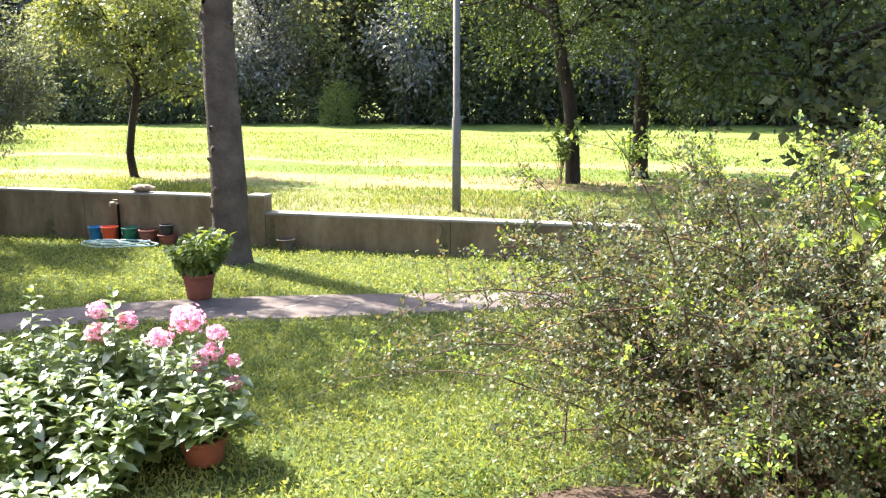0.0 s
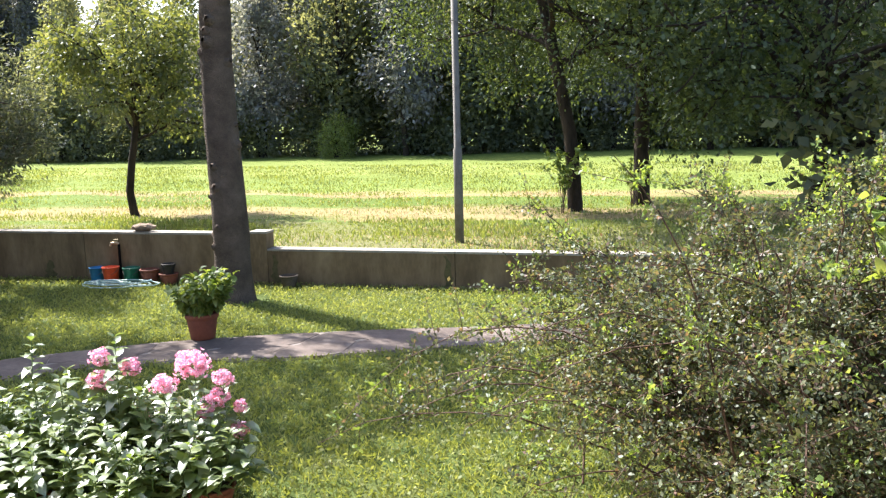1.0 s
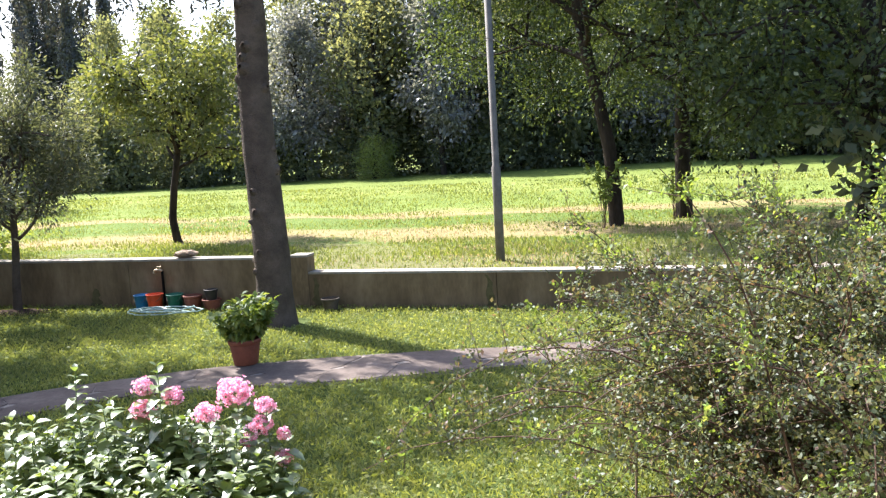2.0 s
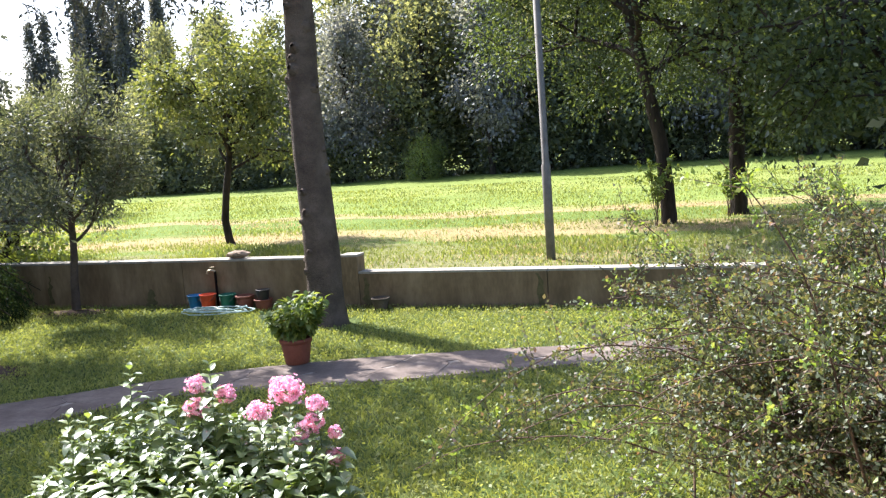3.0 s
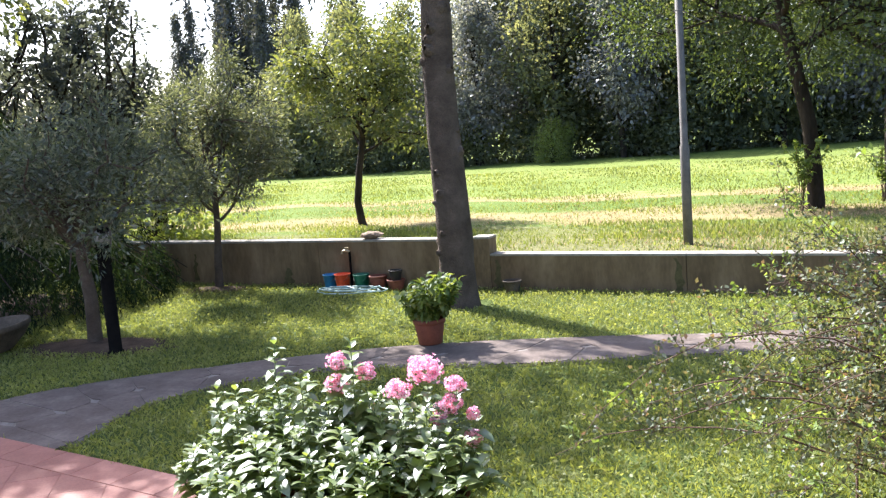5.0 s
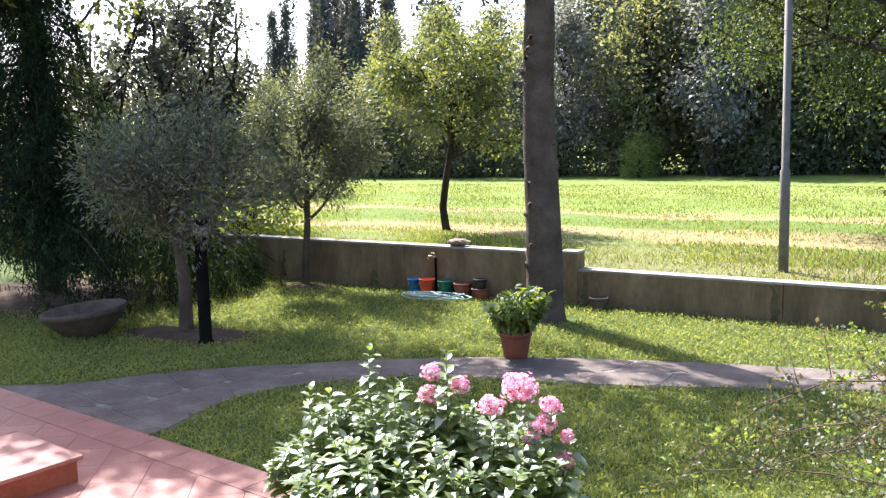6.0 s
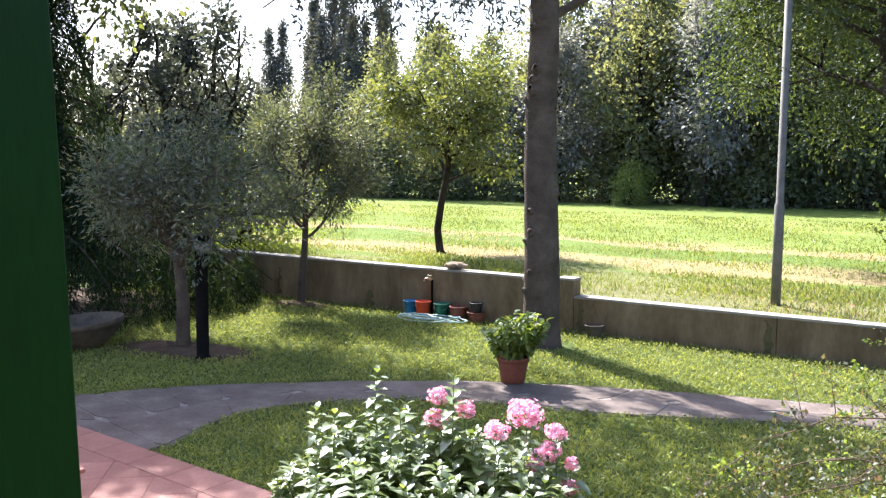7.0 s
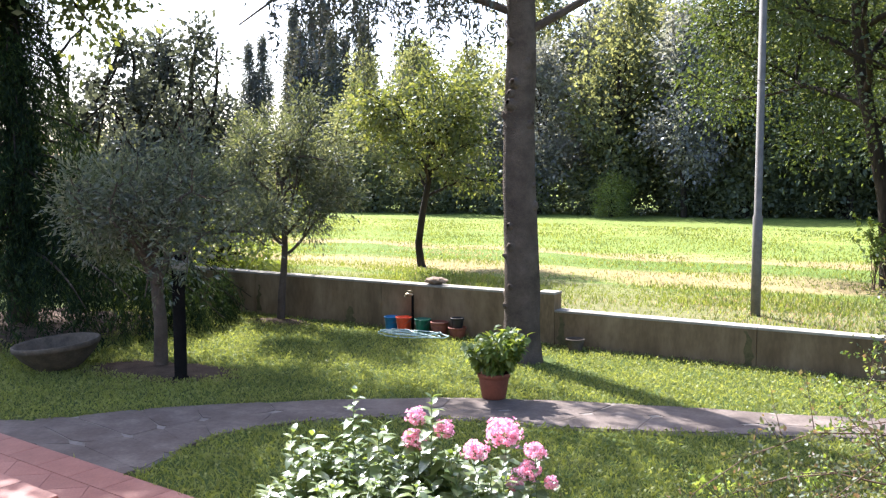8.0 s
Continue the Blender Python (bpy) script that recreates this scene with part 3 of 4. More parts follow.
# ---- great conifer on the lawn ----
def build_conifer():
    rng = np.random.default_rng(11)
    root = thing("conifer_tree", pose(-3.62, 11.45, 0), "tall conifer with a bare grey-brown trunk and hanging twigs", "tree")
    b = Build()
    zs = np.concatenate([[-0.15, 0.0, 0.12, 0.3], np.arange(0.6, 10.9, 0.3)])
    pts = [(-0.01 * z + 0.02 * math.sin(z * 1.7), 0.01 * z, z) for z in zs]
    rad = [0.32 if z < 0.05 else 0.29 if z < 0.2 else 0.268 if z < 0.4 else max(0.05, 0.26 - 0.013 * z) for z in zs]
    tube(b, pts, rad, 20, 0.02, rng)
    for k in range(34):
        z = 0.5 + 0.14 * k
        a = rng.random() * 6.28
        r = 0.245 - 0.013 * z
        c = np.array([-0.01 * z + r * math.cos(a) * 0.93, r * math.sin(a) * 0.93, z])
        d = np.array([math.cos(a), math.sin(a), 0.25])
        s = 0.03 + 0.04 * rng.random()
        tube(b, [c - d * 0.03, c + d * 0.02, c + d * (0.035 + 0.03 * rng.random())], [s * 1.7, s * 1.2, s * 0.5], 7)
    part("trunk", b.mesh("trunk", smooth=True), M_BARK, root)
    limbs, needles = Build(), Build()
    C, D = [], []
    for k in range(24):
        z = 4.7 + 0.24 * k + 0.1 * rng.normal()
        a = k * 2.4 + 0.3 * rng.normal()
        if k == 0:
            a = math.pi * 0.98
        if 2 <= k <= 6:
            a, z = math.pi + 0.35 * rng.normal(), 5.6 + 0.25 * (k - 2)
        if k == 1:
            a, z = 0.35, 4.5
        L = (4.3 if 2 <= k <= 6 else 3.5 if z < 6.4 else max(0.9, 2.6 - 0.28 * (z - 6.4))) * (0.8 + 0.3 * rng.random())
        o = np.array([-0.01 * z, 0, z])
        h = np.array([math.cos(a), math.sin(a), 0])
        rise = 0.55 if k == 1 else 0.42 if k == 0 else 0.18
        p = [o + h * L * f + np.array([0, 0, L * (rise * f - 0.42 * f * f * (0 if k < 2 else 1))]) for f in np.linspace(0, 1, 8)]
        tube(limbs, p, np.linspace(0.07, 0.012, 8), 6)
        for q in range(int((13 if 2 <= k <= 6 else 12 if k > 1 else 4) * L)):
            f = 0.25 + 0.75 * rng.random()
            c = p[min(int(f * 7), 6)] + 0.08 * rng.normal(size=3)
            c = c + np.array([h[1], -h[0], 0]) * rng.normal() * 0.35
            drop = 0.3 + (1.25 if 2 <= k <= 6 else 0.8) * rng.random() ** 1.3
            sway = 0.12 * rng.normal(size=3)
            tw = [c, c + sway * 0.6 + np.array([0, 0, -drop * 0.5]), c + sway + np.array([0, 0, -drop])]
            tube(limbs, tw, [0.006, 0.004, 0.002], 3)
            n = int(34 * drop)
            g = rng.random(n)
            C.append(np.array(tw[0]) * (1 - g[:, None]) + np.array(tw[2]) * g[:, None] + 0.025 * rng.normal(size=(n, 3)))
            D.append(unit(rng.normal(size=(n, 3)) + np.array([0, 0, -0.9])))
    C, D = np.concatenate(C), np.concatenate(D)
    leaves(needles, C, D, 0.11, 0.034, rng)
    tagged(part("limb_mass", limbs, M_BARK, root), kind="stuff")
    part("foliage", needles, L_CEDAR, root, "dark grey-green hanging needles")


build_conifer()


def crown_tree(name, m, label, seed, trunk_pts, trunk_r, limb_from, limbs, leaf, n, size, sigma, bark, depth=2, length=1.0, spread=0.7, lift=0.15, narrow=0.5, droop=0.0, spread_out=1.0, split=3, group="", share=1.0):
    """A broadleaf tree: bent trunk, forking limbs and a crown of separate leaves."""
    rng = np.random.default_rng(seed)
    root = thing(name, m, label, "tree", group)
    b, tips = Build(), []
    p = np.array(trunk_pts, float)
    k = len(p)
    f = np.linspace(0, 1, 4 * k)
    pp = np.stack([np.interp(f, np.linspace(0, 1, k), p[:, i]) for i in range(3)], 1)
    rr = trunk_r * (1 - 0.45 * f)
    rr[0] *= 1.35
    tube(b, pp, rr, 12, 0.035, rng)
    for q in range(limbs):
        a = q * 2.4 + 0.4 * rng.normal()
        s = pp[min(len(pp) - 1, int((limb_from + (1 - limb_from) * (q + 0.7) / limbs) * (len(pp) - 1)))]
        d = unit(np.array([math.cos(a) * spread_out, math.sin(a) * spread_out, 0.75]))
        grow(rng, b, tips, s, d, length, trunk_r * 0.42, depth, split, spread, lift)
    part("trunk", b.mesh("trunk", smooth=True), bark, root)
    lb = Build()
    tips = [t for t in tips if rng.random() < share]
    c, d = scatter(rng, tips, n, sigma)
    if droop:
        d = unit(d + np.array([0, 0, -droop]))
    s = size * (0.6 + 0.8 * rng.random(n))
    leaves(lb, c, d, s, s * narrow, rng)
    part("crown", lb, leaf, root)
    return root


# ---- garden trees ----
crown_tree("olive_tree", pose(-8.13, 9.32, 0), "olive tree with grey-green narrow leaves beside the lamp post", 21,
           [(0, 0, -0.1), (0.02, 0, 0.6), (-0.05, 0.02, 1.15), (-0.15, 0, 1.6), (-0.25, 0.1, 2.0)], 0.10, 0.48, 12, L_OLIVE, 16500, 0.078, 0.15, M_BARK, 2, 0.82, 0.95, 0.0, 0.32, share=0.24)
crown_tree("olive_tree", pose(-8.6, 13.22, 0), "olive tree with a slim trunk in front of the wall", 22,
           [(0, 0, -0.1), (0.03, 0, 0.5), (0.1, 0, 1.1), (0.12, 0, 1.9), (0.1, 0, 2.6)], 0.075, 0.5, 11, L_OLIVE, 19000, 0.085, 0.15, M_BARK, 2, 0.88, 0.9, 0.05, 0.34, share=0.28)
crown_tree("fruit_tree", pose(-9.4, 22.0, FIELD_Z), "young fruit tree with a bent trunk in the field", 23,
           [(0, 0, -0.1), (-0.1, 0, 0.6), (0.0, 0, 1.3), (0.2, 0, 2.3), (0.3, 0, 3.2), (0.38, 0, 4.0)], 0.115, 0.5, 12, L_FRUIT, 11500, 0.125, 0.2, M_BARK_DARK, 2, 1.12, 0.8, 0.06, 0.55, droop=0.2, share=0.55)
OAK = "oak trees at the field edge"
crown_tree("oak_tree", pose(2.08, 20.7, FIELD_Z), "oak with an ivy-clad dark leaning trunk behind the wall", 24,
           [(0, 0, -0.2), (-0.02, 0, 0.7), (-0.12, 0, 1.9), (-0.4, 0, 3.3), (-0.75, 0, 5.0), (-0.85, 0, 7.5), (-0.7, 0, 10)], 0.19, 0.5, 12, L_OAK, 54000, 0.105, 0.4, M_BARK_DARK, 2, 2.45, 0.8, -0.05, 0.55, droop=0.2, group=OAK, share=0.55)
crown_tree("oak_tree", pose(3.95, 22.3, FIELD_Z), "oak with a straight dark trunk behind the wall", 25,
           [(0, 0, -0.2), (-0.02, 0, 1.5), (0.0, 0, 3.0), (0.05, 0, 5), (0.1, 0, 10)], 0.22, 0.46, 13, L_OAK, 54000, 0.105, 0.4, M_BARK_DARK, 2, 2.55, 0.8, -0.05, 0.55, droop=0.2, group=OAK, share=0.55)
crown_tree("oak_tree", pose(7.2, 19.0, FIELD_Z), "spreading oak with dense dark leaves by the wall", 26,
           [(0, 0, -0.2), (0.1, 0, 1.5), (0.0, 0, 3.0), (0.05, 0, 8)], 0.22, 0.25, 12, L_OAK, 24000, 0.13, 0.42, M_BARK_DARK, 2, 2.5, 0.75, -0.08, 0.55, group=OAK)
crown_tree("broadleaf_tree", pose(-14.5, 16.0, FIELD_Z), "many-stemmed tree with sparse dark leaves against the sky", 27,
           [(0, 0, -0.2), (0.07, 0, 0.7), (0.12, 0, 1.4), (0.16, 0, 2.1)], 0.27, 0.3, 10, L_DARK, 17000, 0.125, 0.18, M_BARK_DARK, 2, 2.2, 0.8, 0.12, 0.6, spread_out=0.8, share=0.3)



# crown extended above the view, added to shade the left lawn, path and terrace
crown_tree("walnut_tree", pose(-14.9, 10.6, 0), "spreading garden tree whose mostly unseen crown is placed to shade the lawn", 28,
           [(0, 0, -0.2), (0.1, 0, 2.0), (1.1, 0.45, 4.5), (2.6, 0.9, 6.6), (4.3, 1.4, 8.0)], 0.28, 0.56, 18, L_FRUIT, 56000, 0.15, 0.36, M_BARK_DARK, 2, 1.6, 0.75, 0.0, 0.5)


# ---- weeping conifer ----
def build_weeping():
    rng = np.random.default_rng(31)
    root = thing("weeping_conifer", pose(-12.9, 11.5, 0), "dark weeping conifer with branches sweeping to the ground", "tree")
    b, nb = Build(), Build()
    tube(b, [(0, 0, -0.1), (0.1, 0, 3), (0.0, 0, 6), (0.1, 0, 9)], [0.26, 0.2, 0.13, 0.03], 10)
    C, D = [], []
    for k in range(90):
        z = 0.9 + 7.8 * (k / 90) ** 0.9
        a = k * 2.399 + 0.3 * rng.normal()
        L = (3.5 if z < 2.1 else max(0.35, 2.45 - 0.36 * z)) * (0.75 + 0.4 * rng.random()) + 0.2
        if k < 7:
            a, z, L = -0.55 + 0.16 * k, 1.25 + 0.1 * k, 3.7 + 0.5 * rng.random()
        h = np.array([math.cos(a), math.sin(a), 0])
        o = np.array([0, 0, z])
        fall = 0.5 * L if z > 1.6 else 0.28 * L
        p = [o + h * L * f + np.array([0, 0, 0.15 * L * f - fall * f * f]) for f in np.linspace(0, 1, 8)]
        tube(b, p, np.linspace(0.04, 0.008, 8), 5)
        for q in range(int(15 * L)):
            f = 0.1 + 0.9 * rng.random()
            i = min(int(f * 7), 6)
            c = p[i] + np.array([h[1], -h[0], 0]) * rng.normal() * 0.28 * L * 0.5
            drop = min(0.35 + 0.9 * rng.random(), max(0.1, c[2] - 0.05))
            n = int(66 * drop) + 8
            g = rng.random((n, 1))
            C.append(c + g * (np.array([0, 0, -drop]) + 0.2 * h) + 0.05 * rng.normal(size=(n, 3)))
            D.append(unit(rng.normal(size=(n, 3)) * 0.6 + np.array([0, 0, -1.0]) + 0.3 * h))
    C, D = np.concatenate(C), np.concatenate(D)
    leaves(nb, C, D, 0.12, 0.021, rng)
    part("trunk", b, M_BARK_DARK, root)
    part("foliage", nb, L_NEEDLE, root)


build_weeping()


# ---- big arching shrub ----
def build_shrub():
    rng = np.random.default_rng(41)
    root = thing("arching_shrub", pose(2.35, 4.9, 0), "large arching shrub with small leaves and reddish tips", "shrub")
    b, lb, nb = Build(), Build(), Build()
    C, D, N, ND = [], [], [], []
    for k in range(500):
        a = rng.random() * 6.28
        lean = 0.3 + 0.85 * rng.random()
        L = 1.5 + 1.35 * rng.random()
        start = np.array([0.55 * rng.normal(), 0.5 * rng.normal(), 0.0])
        h = np.array([math.cos(a) * 1.05, math.sin(a) * 0.8, 0])
        top = (0.5 + 0.4 * rng.random()) * L
        reach = lean * L * 0.85
        p = []
        for f in np.linspace(0, 1, 9):
            p.append(start + h * reach * f + np.array([0, 0, top * (1.75 * f - 1.15 * f * f * (0.4 + 0.75 * lean))]))
        p = np.array(p) + np.cumsum(0.02 * rng.normal(size=(9, 3)), 0)
        p[:, 2] = np.maximum(p[:, 2], 0.03 + 0.03 * rng.random())
        tube(b, p, np.linspace(0.009, 0.002, 9), 4)
        for q in range(20):
            f = 0.18 + 0.82 * rng.random()
            i = min(int(f * 8), 7)
            c = p[i] * (1 - (f * 8 - i)) + p[i + 1] * (f * 8 - i)
            d = unit(rng.normal(size=3) * 0.7 + h * 0.5 + np.array([0, 0, 0.25]))
            T = 0.12 + 0.22 * rng.random()
            tube(b, [c, c + d * T * 0.5, c + d * T], [0.003, 0.002, 0.001], 3)
            n = int(17 + 14 * rng.random())
            g = rng.random((n, 1))
            fresh = f > 0.86 and rng.random() < 0.5
            (N if fresh else C).append(c + d * T * g + 0.016 * rng.normal(size=(n, 3)))
            (ND if fresh else D).append(unit(d * 0.4 + rng.normal(size=(n, 3))))
    for k in range(26):
        a = math.pi + 0.75 * rng.normal() * 0.6
        o = np.array([0.7 + 0.25 * rng.normal(), -0.1 + 0.4 * rng.normal(), 0.25 + 0.3 * rng.random()])
        R, H = 1.3 + 1.2 * rng.random(), 0.5 + 0.95 * rng.random()
        p = np.array([o + np.array([math.cos(a) * R * f, math.sin(a) * R * f * 0.7 - 0.1 * f, H * (1.6 * f - 0.75 * f * f)]) for f in np.linspace(0, 1, 10)])
        p += np.cumsum(0.012 * rng.normal(size=(10, 3)), 0)
        tube(b, p, np.linspace(0.013, 0.003, 10), 6)
        for q in range(16):
            f = 0.35 + 0.65 * rng.random()
            c = p[min(int(f * 9), 8)]
            d = unit(rng.normal(size=(18, 3)))
            C.append(c + 0.07 * d * rng.random((18, 1)))
            D.append(d)
    C, D = np.concatenate(C), np.concatenate(D)
    s = 0.022 + 0.017 * rng.random(len(C))
    leaves(lb, C, D, s, s * 0.6, rng)
    N, ND = np.concatenate(N), np.concatenate(ND)
    s = 0.024 + 0.018 * rng.random(len(N))
    leaves(nb, N, ND, s, s * 0.6, rng)
    tagged(part("stem_mass", b, M_TWIG, root), kind="stuff")
    part("foliage", lb, L_BUSH, root)
    part("young_foliage", nb, L_BUSH_NEW, root, "bright yellow-green young leaves")


build_shrub()


def build_vine(name, m, label, seed, shoots, reach, up, size):
    """Long leafy shoots with broad pale leaves that lean out of the shrub."""
    rng = np.random.default_rng(seed)
    root = thing(name, m, label, "plant")
    b, lb = Build(), Build()
    C, D = [], []
    for k in range(shoots):
        a = rng.random() * 6.28
        h = np.array([math.cos(a), math.sin(a) * 0.6, 0]) * reach * (0.4 + 0.7 * rng.random())
        top = up * (0.75 + 0.4 * rng.random())
        p = np.array([h * f ** 1.5 + np.array([0, 0, top * (1.5 * f - 0.5 * f * f)]) for f in np.linspace(0, 1, 10)])
        p += np.cumsum(0.018 * rng.normal(size=(10, 3)), 0)
        tube(b, p, np.linspace(0.006, 0.002, 10), 5)
        for q in range(26):
            f = 0.35 + 0.65 * rng.random()
            i = min(int(f * 9), 8)
            C.append(p[i] * (1 - (f * 9 - i)) + p[i + 1] * (f * 9 - i) + 0.01 * rng.normal(size=3))
            D.append(unit(rng.normal(size=3) + np.array([0, 0, 0.15])))
    n = len(C)
    sz = size * (0.6 + 0.7 * rng.random(n))
    broad_leaves(lb, np.array(C), np.array(D), sz, sz * 0.75, rng, 0.25, 0.6)
    tagged(part("shoot_mass", b, M_TWIG, root), kind="stuff")
    part("foliage", lb, L_BUSH_NEW, root)


build_vine("climbing_plant", pose(2.95, 4.7, 0), "climbing plant with broad light green leaves in the shrub", 45, 58, 0.85, 1.95, 0.1)
build_vine("leafy_plant", pose(2.35, 3.75, 0), "low plant with broad pale green leaves under the shrub", 46, 16, 0.4, 0.75, 0.085)

build_vine("oak_suckers", pose(1.75, 20.2, FIELD_Z), "leafy suckers at the foot of the leaning oak", 47, 16, 0.55, 1.5, 0.1)
build_vine("oak_suckers", pose(3.6, 21.7, FIELD_Z), "leafy suckers at the foot of the straight oak", 48, 12, 0.6, 1.2, 0.1)

# ---- pots and plants ----
def pot(name, m, label, r=0.19, h=0.3, material=None, rim=True, group=""):
    root = thing(name, m, label, "plant pot", group)
    pr = [(0.0, 0.0), (r * 0.70, 0.0), (r * 0.74, 0.01), (r * 0.93, h * 0.8), (r * 0.93, h * 0.82)]
    pr += [(r, h * 0.83), (r * 1.02, h * 0.97), (r, h)] if rim else [(r, h)]
    pr += [(r * 0.9, h), (r * 0.87, h * 0.86), (0.0, h * 0.86)]
    part("body", lathe(pr, 28, 0.004).mesh("body", smooth=True), material or M_POT, root)
    part("soil", lathe([(r * 0.86, h * 0.87), (r * 0.5, h * 0.9), (0.0, h * 0.89)], 20, 0.02), M_SOIL, root, "dark potting soil")
    return root


pot("plant_pot", pose(-3.33, 9.23, 0.012), "round terracotta pot on the path edge")


def build_pot_plant():
    rng = np.random.default_rng(51)
    root = thing("potted_plant", pose(-3.33, 9.23, 0.26), "leafy bright green plant in the terracotta pot", "plant")
    b, lb = Build(), Build()
    C, D = [], []
    for k in range(60):
        a, e = rng.random() * 6.28, rng.random()
        d = unit(np.array([math.cos(a) * (0.1 + 0.62 * e), math.sin(a) * (0.1 + 0.62 * e), 0.8]))
        L = 0.34 + 0.26 * rng.random()
        s = np.array([0.07 * math.cos(a), 0.07 * math.sin(a), 0])
        p = [s, s + d * L * 0.5, s + d * L + np.array([0, 0, -0.06 * e])]
        tube(b, p, [0.006, 0.005, 0.003], 5)
        for q in range(22):
            f = 0.25 + 0.75 * rng.random()
            C.append(s + d * L * f)
            D.append(unit(rng.normal(size=3) + d * 0.5 + np.array([0, 0, -0.1])))
    n = len(C)
    s = 0.07 + 0.055 * rng.random(n)
    broad_leaves(lb, np.array(C), np.array(D), s, s * 0.6, rng, 0.3)
    tagged(part("stem_mass", b, M_STALK, root), kind="stuff")
    part("foliage", lb, L_BASIL, root)


build_pot_plant()

PHLOX = "potted pink phlox"
for x, y in ((-1.78, 4.74), (-2.2, 5.05), (-2.55, 4.95), (-3.0, 4.9)):
    pot("flower_pot", pose(x, y, 0), "terracotta pot that holds the pink flowers", 0.16, 0.19, group="pots of pink flowers")


def build_phlox(m, label, seed, stems, lo, hi, spread, heads=(), shoots=()):
    """Upright stems with paired leaves. heads: x, y, z, radius of flower heads; shoots: tips of tall stems; both in the plant's own space."""
    rng = np.random.default_rng(seed)
    root = thing("phlox_plant", m, label, "flower", PHLOX)
    b, lb, blooms = Build(), Build(), []
    C, D, S = [], [], []
    ends = [np.array(h[:3]) - np.array([0, 0, 0.03]) for h in heads] + [np.array(t) for t in shoots]
    fixed = len(ends)
    for k in range(stems):
        a, e = rng.random() * 6.28, math.sqrt(rng.random())
        ends.append(np.array([math.cos(a) * spread * e, math.sin(a) * spread * e, (lo + (hi - lo) * rng.random()) * (1 - 0.3 * e * e)]))
    for k, top in enumerate(ends):
        s0 = np.array([top[0] * 0.35, top[1] * 0.35, 0.0])
        L = np.linalg.norm(top - s0)
        p = np.array([s0 + (top - s0) * f + np.array([top[0], top[1], 0.15]) * 0.25 * math.sin(f * 3.14) for f in np.linspace(0, 1, 7)])
        p[1:-1] += 0.008 * rng.normal(size=(5, 3))
        tube(b, p, np.linspace(0.006, 0.003, 7), 5)
        levels = max(5, int(L / 0.062))
        for q in range(levels):
            f = 0.3 + 0.7 * q / (levels - 1)
            i = min(int(f * 6), 5)
            c = p[i] * (1 - (f * 6 - i)) + p[i + 1] * (f * 6 - i)
            base = q * 1.57 + rng.normal() * 0.35
            young = max(0, f - 0.8) / 0.2
            for side in (0, math.pi):
                up = 0.12 + 0.8 * young + 0.22 * rng.normal()
                C.append(c)
                D.append(unit(np.array([math.cos(base + side), math.sin(base + side), up])))
                S.append((0.14 - 0.06 * young) * (0.7 + 0.5 * rng.random()))
        if k < len(heads):
            R = heads[k][3]
            n = int(110 * (R / 0.08) ** 2)
            fb = Build()
            blooms.append(fb)
            q = unit(rng.normal(size=(n, 3)) + np.array([0, 0, 0.45]))
            lump = 1 + 0.3 * np.sin(q[:, :1] * 6 + k) * np.sin(q[:, 1:2] * 5 + 2 * k)
            w = q * np.array([R, R, R * 0.74]) * (0.55 + 0.45 * rng.random((n, 1))) * lump
            t1 = unit(np.cross(q, np.array([0.3, 0.5, 0.8])))
            t2 = np.cross(q, t1)
            turn = rng.random((n, 1)) * 6.28
            for r in range(5):
                ang = r * 1.2566 + turn
                leaves(fb, p[-1] + np.array([0, 0, 0.03]) + w, unit(t1 * np.cos(ang) + t2 * np.sin(ang) + q * 0.25), 0.02, 0.016, rng, 0.1)
    S = np.array(S)
    broad_leaves(lb, np.array(C), np.array(D), S, S * 0.52, rng, 0.22, 0.88)
    tagged(part("stem_mass", b, M_STALK, root), kind="stuff")
    part("foliage", lb, L_PHLOX, root)
    for fb in blooms:
        part("flower_head", fb, L_PINK, root, "clustered pink petals")


build_phlox(pose(-1.78, 4.74, 0.15), "potted phlox with pink flower heads and fading blooms", 61, 26, 0.16, 0.44, 0.3,
            [(0.06, 0.22, 0.68, 0.075), (0.01, 0.22, 0.55, 0.085), (0.16, 0.22, 0.49, 0.05), (0.15, 0.22, 0.33, 0.07), (-0.1, 0.3, 0.42, 0.06)])
build_phlox(pose(-2.2, 5.05, 0.17), "leafy potted phlox with one large pink flower head", 62, 26, 0.36, 0.6, 0.36,
            [(0.23, 0.05, 0.72, 0.125), (0.06, -0.05, 0.61, 0.085)], [(0.3, -0.2, 0.5), (-0.05, -0.2, 0.55)])
build_phlox(pose(-2.55, 4.95, 0.17), "tall leafy potted phlox with small pink flower heads", 67, 26, 0.4, 0.62, 0.38,
            [(-0.01, 0.05, 0.8, 0.075), (-0.02, 0.05, 0.64, 0.085), (0.19, 0.05, 0.73, 0.075)], [(0.12, 0.0, 0.95), (-0.25, 0.05, 0.71)])
build_phlox(pose(-3.0, 4.9, 0.17), "leafy potted phlox with pale shiny leaves", 63, 34, 0.34, 0.6, 0.42, (), [(-0.02, 0.1, 0.92), (0.2, 0.0, 0.68), (-0.3, 0.0, 0.62)])
build_phlox(pose(-3.3, 4.8, 0.0), "leafy phlox growing beside the terrace", 68, 26, 0.35, 0.6, 0.36, (), [(-0.18, 0.15, 0.78), (0.1, 0.1, 0.72)])
build_phlox(pose(-2.85, 4.5, 0.0), "leafy phlox growing in front of the pots", 64, 34, 0.4, 0.66, 0.45)
build_phlox(pose(-2.3, 4.5, 0.0), "leafy phlox growing beside the flower pot", 65, 32, 0.38, 0.62, 0.42)
